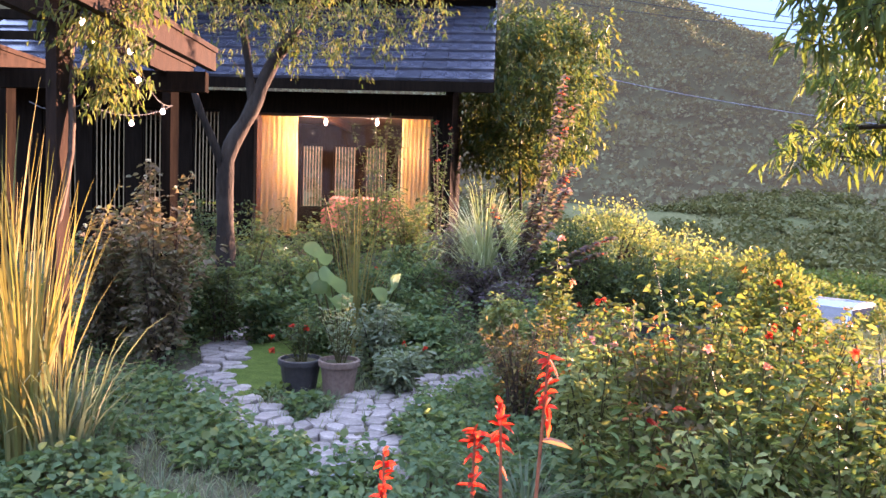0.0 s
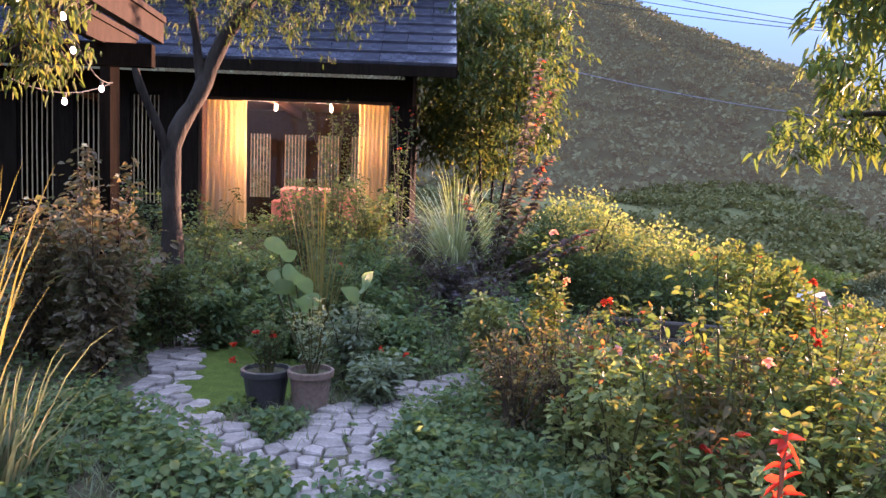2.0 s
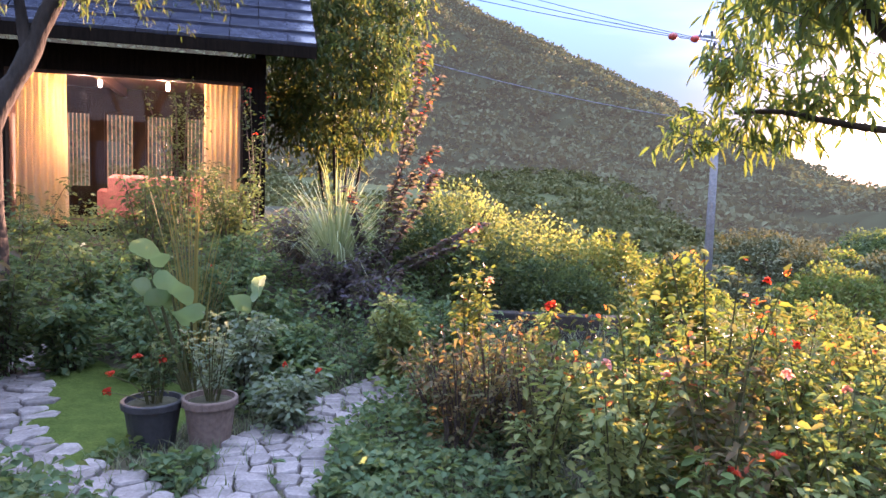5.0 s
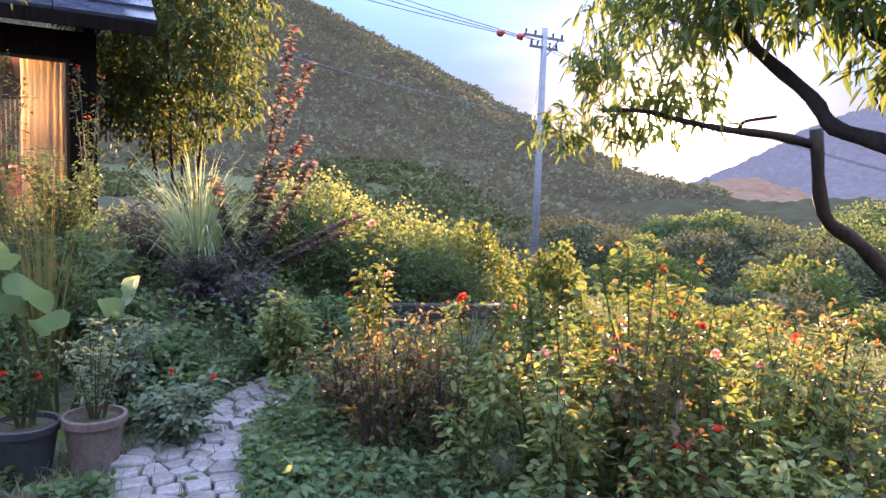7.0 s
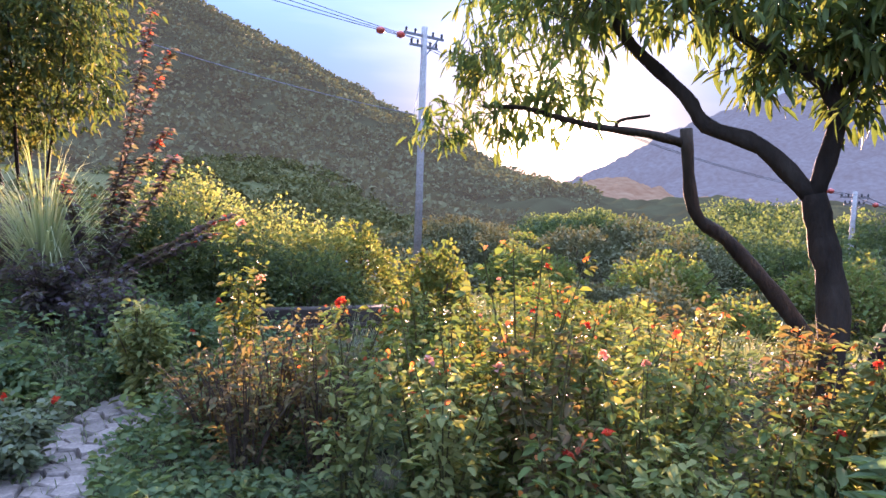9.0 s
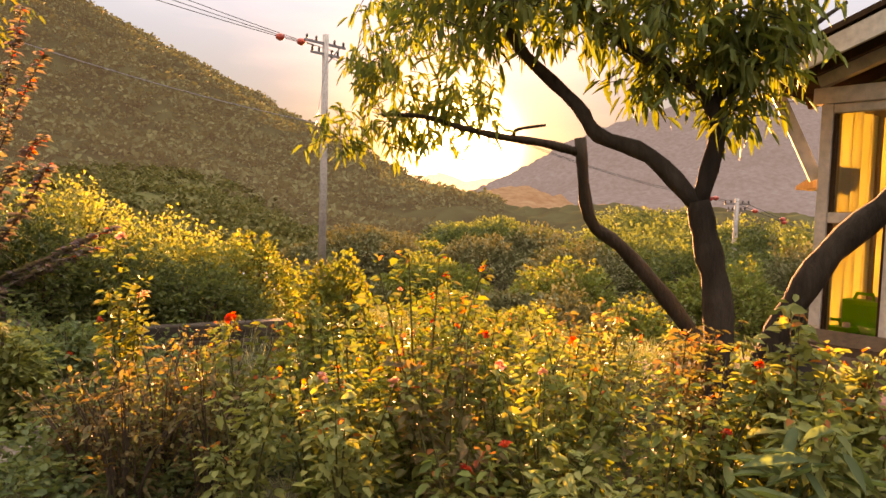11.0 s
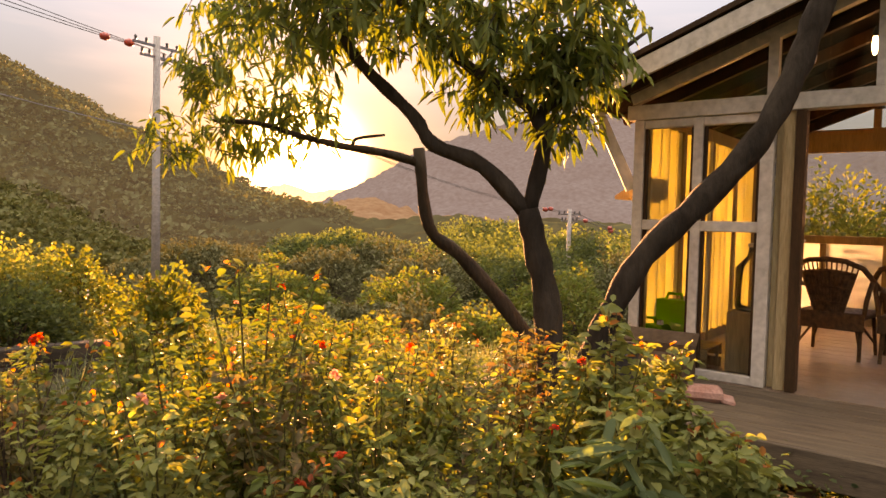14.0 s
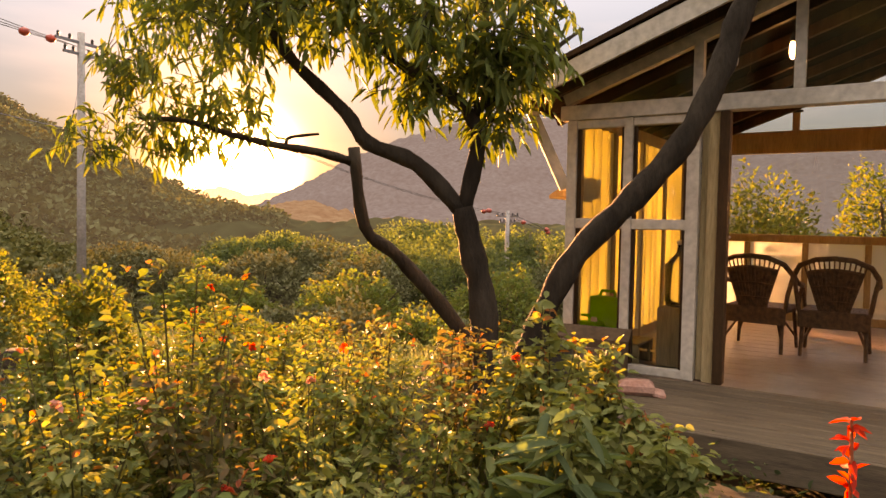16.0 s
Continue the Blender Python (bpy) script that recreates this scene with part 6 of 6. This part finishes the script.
def make_yard():
    vs, n = [], 28
    for k in (0.0, 0.5, 1.0):
        for i in range(n):
            a = 2 * math.pi * i / n
            q = k * (1 + 0.12 * math.sin(3 * a) + 0.07 * math.sin(5 * a + 1))
            x, y = 4.0 + 1.4 * q * math.cos(a) + 0.3 * q * math.sin(a), 15.0 + 5.4 * q * math.sin(a)
            vs.append((x, y, gz(x, y) + 0.035))
    fs = [(k * n + i, k * n + (i + 1) % n, (k + 1) * n + (i + 1) % n, (k + 1) * n + i) for k in (0, 1) for i in range(n)]
    tagged(part("gravel_yard", Build().add(vs, fs), GRAVEL), "blue-grey gravel where the car is parked", "gravel", kind="structure")


make_yard()
# hedge behind the sunroom, seen through its windows
for x, y, h in ((11.5, 4.2, 2.0), (12.6, 2.6, 2.3), (13.0, 1.0, 2.1), (12.0, 5.8, 2.0), (13.4, -0.8, 2.2)):
    leaf_mound("back_hedge", x, y, 1.15, 1.0, h * 1.12 - gz(x, y), 7000, (0.11, 0.055), LEAF_TREE, "sunlit green bush behind the sunroom", group="bushes behind the sunroom")


# ---- path and ground cover ----
def make_path():
    p_path = thing("stone_path", pose(0, 0, 0), "winding path of irregular pale flagstones", "path", kind="structure")
    runs = [([(-0.25, 2.75), (-0.46, 3.06), (-0.66, 3.4), (-0.76, 3.85), (-0.8, 4.35), (-0.7, 4.85), (-0.55, 5.2), (-0.3, 5.5), (0.0, 5.68)], 0.26), ([(-0.78, 3.3), (-1.14, 3.18), (-1.52, 3.46), (-2.03, 3.76), (-2.5, 4.12), (-2.77, 4.64), (-3.1, 5.1), (-3.45, 5.8), (-3.56, 6.45)], 0.15)]
    seeds = []
    for pts, half in runs:
        line = limb_points([(*q, 0) for q in pts], 10)
        for q, q2 in zip(line[:-1], line[1:]):
            way = (q2 - q).normalized()
            side = Vector((-way.y, way.x, 0))
            for _ in range(30):
                c = q + side * rand.uniform(-half, half) + way * rand.uniform(-0.05, 0.05)
                gap = rand.uniform(0.10, 0.19)
                if all((c.x - a) ** 2 + (c.y - b) ** 2 > gap * gap for a, b, _h in seeds):
                    seeds.append((c.x, c.y, gap))
    spots = []
    for k, (x, y, gap) in enumerate(seeds):
        # the stone's outline: a rough disc cut back to the joints with its neighbours
        a0, reach = rand.uniform(0, 6.28), rand.uniform(0.11, 0.16)
        ring = [Vector((math.cos(a0 + i * 0.785), math.sin(a0 + i * 0.785))) * reach * rand.uniform(0.8, 1.1) for i in range(8)]
        for m, (u, v, _g) in enumerate(seeds):
            d = Vector((u - x, v - y))
            if m == k or d.length > 0.36:
                continue
            cut, d = d.length / 2 - 0.007, d.normalized()
            out = []
            for p, q in zip(ring, ring[1:] + ring[:1]):
                hp, hq = p.dot(d) - cut, q.dot(d) - cut
                if hp <= 0:
                    out.append(p)
                if hp * hq < 0:
                    out.append(p.lerp(q, hp / (hp - hq)))
            ring = out
        if len(ring) < 3:
            continue
        spots.append((x, y, max(0.04, min(p.length for p in ring))))
        n = len(ring)
        h = rand.uniform(0.022, 0.05)
        tilt = Vector((rand.uniform(-0.09, 0.09), rand.uniform(-0.09, 0.09)))
        top = lambda p: h + p.dot(tilt)
        vs = [(p.x, p.y, -0.06) for p in ring] + [(p.x, p.y, top(p) - 0.01) for p in ring] + [(p.x * 0.91, p.y * 0.91, top(p) + rand.uniform(-0.003, 0.003)) for p in ring]
        fs = [tuple(range(2 * n, 3 * n))]
        for r in range(2):
            fs += [(r * n + i, r * n + (i + 1) % n, (r + 1) * n + (i + 1) % n, (r + 1) * n + i) for i in range(n)]
        part("flagstone", Build().add(vs, fs), STONE, p_path, place=pose(x, y, gz(x, y)))
    for x, y, w, d, a in ((-0.28, 2.78, 0.3, 0.2, 8), (-0.03, 2.58, 0.26, 0.2, -5), (-0.35, 2.52, 0.26, 0.18, 4)):
        part("slab", Build().box(-w / 2, -d / 2, -0.05, w / 2, d / 2, 0.035, ease=0.012), surface("grey_slab", (0.22, 0.23, 0.26), (0.34, 0.35, 0.38), 6, 0.7), p_path, "grey square slab", place=pose(x, y, gz(x, y), 0, 0, a))
    return spots


SPOTS = make_path()
SPOT_XY = np.array([(x, y, r) for x, y, r in SPOTS])


def clear_of_path(xy, gap=0.03):
    d = np.hypot(xy[:, None, 0] - SPOT_XY[None, :, 0], xy[:, None, 1] - SPOT_XY[None, :, 1]) - SPOT_XY[None, :, 2]
    return d.min(1) > gap


def moss_patch():
    n, rings = 40, 8
    vs = [(-2.28, 4.85, gz(-2.28, 4.85) + 0.035)]
    for k in range(1, rings + 1):
        for i in range(n):
            a = 2 * math.pi * i / n
            rr = k / rings * (1 + 0.14 * math.sin(3 * a + 1) + 0.08 * math.sin(7 * a))
            x, y = -2.28 + 0.62 * rr * math.cos(a) - 0.45 * rr * math.sin(a), 4.85 + 1.15 * rr * math.sin(a) + 0.1 * rr * math.cos(a)
            vs.append((x, y, gz(x, y) + 0.035 * (1 - (k / rings) ** 3) + 0.004 + rand.uniform(0, 0.006)))
    fs = [(0, 1 + i, 1 + (i + 1) % n) for i in range(n)]
    for k in range(rings - 1):
        fs += [(1 + k * n + i, 1 + (k + 1) * n + i, 1 + (k + 1) * n + (i + 1) % n, 1 + k * n + (i + 1) % n) for i in range(n)]
    tagged(part("moss", Build().add(vs, fs), MOSS, smooth=True), "soft green moss patch beside the pots", "moss", kind="stuff")


moss_patch()


def cover(name, label, cat, n, box, leaf, mat, height, keep=None, clumpy=1.6):
    """Low leaves over a stretch of ground, denser in patches."""
    x0, y0, x1, y1 = box
    xy = np.stack([rng.uniform(x0, x1, n), rng.uniform(y0, y1, n)], 1)
    dens = np.array([noise.noise(Vector((a * clumpy, b * clumpy, len(name)))) for a, b in xy])
    ok = (dens > -0.25) & clear_of_path(xy)
    if keep is not None:
        ok &= keep(xy[:, 0], xy[:, 1])
    xy, dens = xy[ok], dens[ok]
    m = len(xy)
    z = ground_z(xy[:, 0], xy[:, 1]) + height * rng.uniform(0.05, 1.0, m) * (0.55 + dens)
    c = np.concatenate([xy, z[:, None]], 1)
    d = rng.normal(0, 1, (m, 3)) * np.array([1, 1, 0.35]) + np.array([0, 0, 0.3])
    ls = leaf[0] * rng.uniform(0.5, 1.25, m)
    tagged(part(name, leaf_mesh(c, d, ls, ls * leaf[1] / leaf[0], 0.2), mat), label, cat, kind="stuff")


def off_moss(x, y):
    return ((x + 2.28) / 0.75) ** 2 + ((y - 4.85) / 1.25) ** 2 > 1


def grass(name, label, n, box, h, mat, keep=None, width=0.006):
    x0, y0, x1, y1 = box
    xy = np.stack([rng.uniform(x0, x1, n), rng.uniform(y0, y1, n)], 1)
    ok = clear_of_path(xy, 0.0)
    if keep is not None:
        ok &= keep(xy[:, 0], xy[:, 1])
    xy = xy[ok]
    m = len(xy)
    b = np.concatenate([xy, ground_z(xy[:, 0], xy[:, 1])[:, None] - 0.01], 1)
    tagged(part(name, blade_mesh(b, rng.normal(0, 0.4, (m, 2)) * h, h * rng.uniform(0.4, 1.1, m), np.full(m, width), rng.uniform(0.1, 0.5, m)), mat), label, "grass", kind="stuff")


cover("strawberry_cover", "low strawberry-like leaves covering the bed", "ground cover", 15000, (-2.9, 1.3, 0.0, 4.1), (0.062, 0.05), LEAF_COVER, 0.26, off_moss)
cover("bed_cover", "mixed low leaves between path and roses", "ground cover", 16000, (-0.5, 2.0, 2.0, 5.5), (0.06, 0.036), LEAF_COVER, 0.3)
cover("rose_bed_cover", "low leaves and weeds under the roses", "ground cover", 14000, (1.2, 1.4, 5.2, 6.5), (0.06, 0.034), LEAF_DARK, 0.4)
cover("house_bed_cover", "mixed dark leaves in the bed before the house", "ground cover", 34000, (-6.0, 4.8, 1.2, 10.4), (0.066, 0.042), LEAF_COVER, 0.6, off_moss)
cover("left_bed_cover", "dark leaves under the pergola", "ground cover", 8000, (-6.0, 1.5, -2.4, 5.5), (0.06, 0.036), LEAF_DARK, 0.35, off_moss)
grass("meadow_grass", "grass along the path", 16000, (-2.4, 2.0, 1.6, 7.0), 0.16, BLADE_GREEN, off_moss)
grass("slope_grass", "rough grass on the slope behind the beds", 19000, (-1.0, 6.0, 9.0, 15.0), 0.4, BLADE_GREEN, None, 0.009)
grass("field_grass", "pale grass in the field towards the valley", 3000, (-4.0, 14.0, 24.0, 34.0), 0.4, BLADE_GREEN, None, 0.02)


grass("moss_grass", "short soft grass on the moss patch", 9000, (-3.2, 3.6, -1.4, 6.2), 0.035, BLADE_GREEN, lambda x, y: ~off_moss(x, y), 0.005)


def make_road():
    vs, fs = [], []
    line = limb_points([(26, 9, 0), (17, 11.5, 0), (12.5, 12.3, 0), (8, 15, 0), (4.2, 19, 0), (2, 26, 0), (3, 40, 0)], 8)
    for i, q in enumerate(line):
        d = (line[min(i + 1, len(line) - 1)] - line[max(i - 1, 0)]).normalized()
        s = Vector((-d.y, d.x, 0))
        for k in (-1.5, -0.5, 0.5, 1.5):
            p = q + s * k
            vs.append((p.x, p.y, gz(p.x, p.y) + 0.06))
    for i in range(len(line) - 1):
        fs += [(i * 4 + k, i * 4 + k + 1, i * 4 + k + 5, i * 4 + k + 4) for k in range(3)]
    tagged(part("road", Build().add(vs, fs), ROAD), "narrow grey lane below the garden", "road", kind="structure")


make_road()


# ---- things on the deck ----
def deck_things():
    D = 0.425
    c = thing("jerrycan", SUNROOM @ Matrix.Translation((-2.28, 0.32, 0.43)), "translucent bright green plastic water canister", "canister", "green canisters")
    part("body", Build().box(-0.17, -0.1, 0, 0.17, 0.1, 0.34, ease=0.03), GREEN_PLASTIC, c)
    part("handle", Build().tube([(-0.08, 0, 0.335), (-0.06, 0, 0.39), (0.05, 0, 0.39), (0.07, 0, 0.335)], 0.016, 8), GREEN_PLASTIC, c)
    part("cap", Build().lathe([(0.028, 0.34), (0.028, 0.37), (0.024, 0.375)], 12, (0.1, 0, 0)), WHITE_PAINT, c)
    copy_thing(c, SUNROOM @ Matrix.Translation((-2.12, 0.5, 0.634)))
    k = thing("wooden_crate", SUNROOM @ Matrix.Translation((-2.0, 0.42, 0.432)), "low pale wooden crate under the green canisters", "crate")
    for z in (0.0, 0.1):
        for y in (-0.2, 0.18):
            part("slat", Build().box(-0.25, y, z, 0.25, y + 0.02, z + 0.08, ease=0.003), PALE_WOOD, k)
    part("lid", Build().box(-0.25, -0.2, 0.182, 0.25, 0.2, 0.2, ease=0.003), PALE_WOOD, k)
    for x in (-0.23, 0.21):
        for y in (-0.178, 0.158):
            part("post", Build().box(x, y, 0.0, x + 0.02, y + 0.02, 0.18), PALE_WOOD, k)
    b = thing("cardboard_box", SUNROOM @ pose(-2.02, -0.3, D, 0, 0, 4), "open brown cardboard box standing on the deck", "box")
    w, d, h = 0.3, 0.18, 0.26
    part("body", Build().box(-w, -d, 0, w, -d + 0.012, h).box(-w, d - 0.012, 0, w, d, h).box(-w, -d + 0.012, 0, -w + 0.012, d - 0.012, h).box(w - 0.012, -d + 0.012, 0, w, d - 0.012, h).box(-w + 0.012, -d + 0.012, 0, w - 0.012, d - 0.012, 0.012), CARDBOARD, b)
    part("flap", Build().box(-w, 0, 0, w, 0.14, 0.008, pose(0, -d, h, -125, 0, 0)), CARDBOARD, b)
    part("flap", Build().box(-w, 0, 0, w, 0.14, 0.008, pose(0, d, h, 40, 0, 0)), CARDBOARD, b)
    k = thing("bucket", SUNROOM @ Matrix.Translation((-2.1, -0.72, D)), "grey plastic bucket with rubbish on top", "bucket")
    part("body", Build().lathe([(0.12, 0), (0.16, 0.3), (0.172, 0.3), (0.172, 0.32), (0.155, 0.32), (0.12, 0.02)], 22), POT_DARK, k)
    part("handle", Build().tube([(-0.165, 0, 0.3), (-0.1, -0.14, 0.26), (0.0, -0.19, 0.25), (0.1, -0.14, 0.26), (0.165, 0, 0.3)], 0.006, 6), METAL, k)
    p = thing("paper_bag", SUNROOM @ pose(-1.5, -0.62, D, 0, 0, 20), "crumpled pink paper bag lying on the deck", "bag")
    pap = surface("pink_paper", (0.5, 0.2, 0.15), (0.6, 0.32, 0.26), 9, 0.8)
    part("body", Build().box(-0.12, -0.08, 0, 0.12, 0.08, 0.1, ease=0.03), pap, p)
    part("fold", Build().box(0.1, -0.07, 0.02, 0.19, 0.07, 0.07, pose(0, 0, 0, 0, 12, 0), 0.015), pap, p)
    s = thing("garden_stake", SUNROOM @ Matrix.Translation((-0.98, -1.75, -0.05)), "thin pale wooden stake before the deck", "stake")
    part("stick", Build().tube([(0, 0, 0), (0.01, 0, 0.2), (0.005, 0.01, 0.42)], [0.012, 0.012, 0.01], 7), PALE_WOOD, s)
    bt = thing("water_dispenser", SUNROOM @ Matrix.Translation((-1.5, 0.6, 0.43)), "tall clear glass jar dispenser on a wooden stand", "jar")
    part("stand", Build().box(-0.17, -0.17, 0, 0.17, 0.17, 0.5, ease=0.01), PALE_WOOD, bt)
    part("jar", Build().lathe([(0.14, 0.502), (0.16, 0.55), (0.16, 0.85), (0.07, 0.95), (0.06, 1.02)], 18), GLASS, bt, smooth=True)
    part("lid", Build().lathe([(0.07, 1.022), (0.07, 1.05), (0.02, 1.06)], 14), WHITE_PAINT, bt)


deck_things()
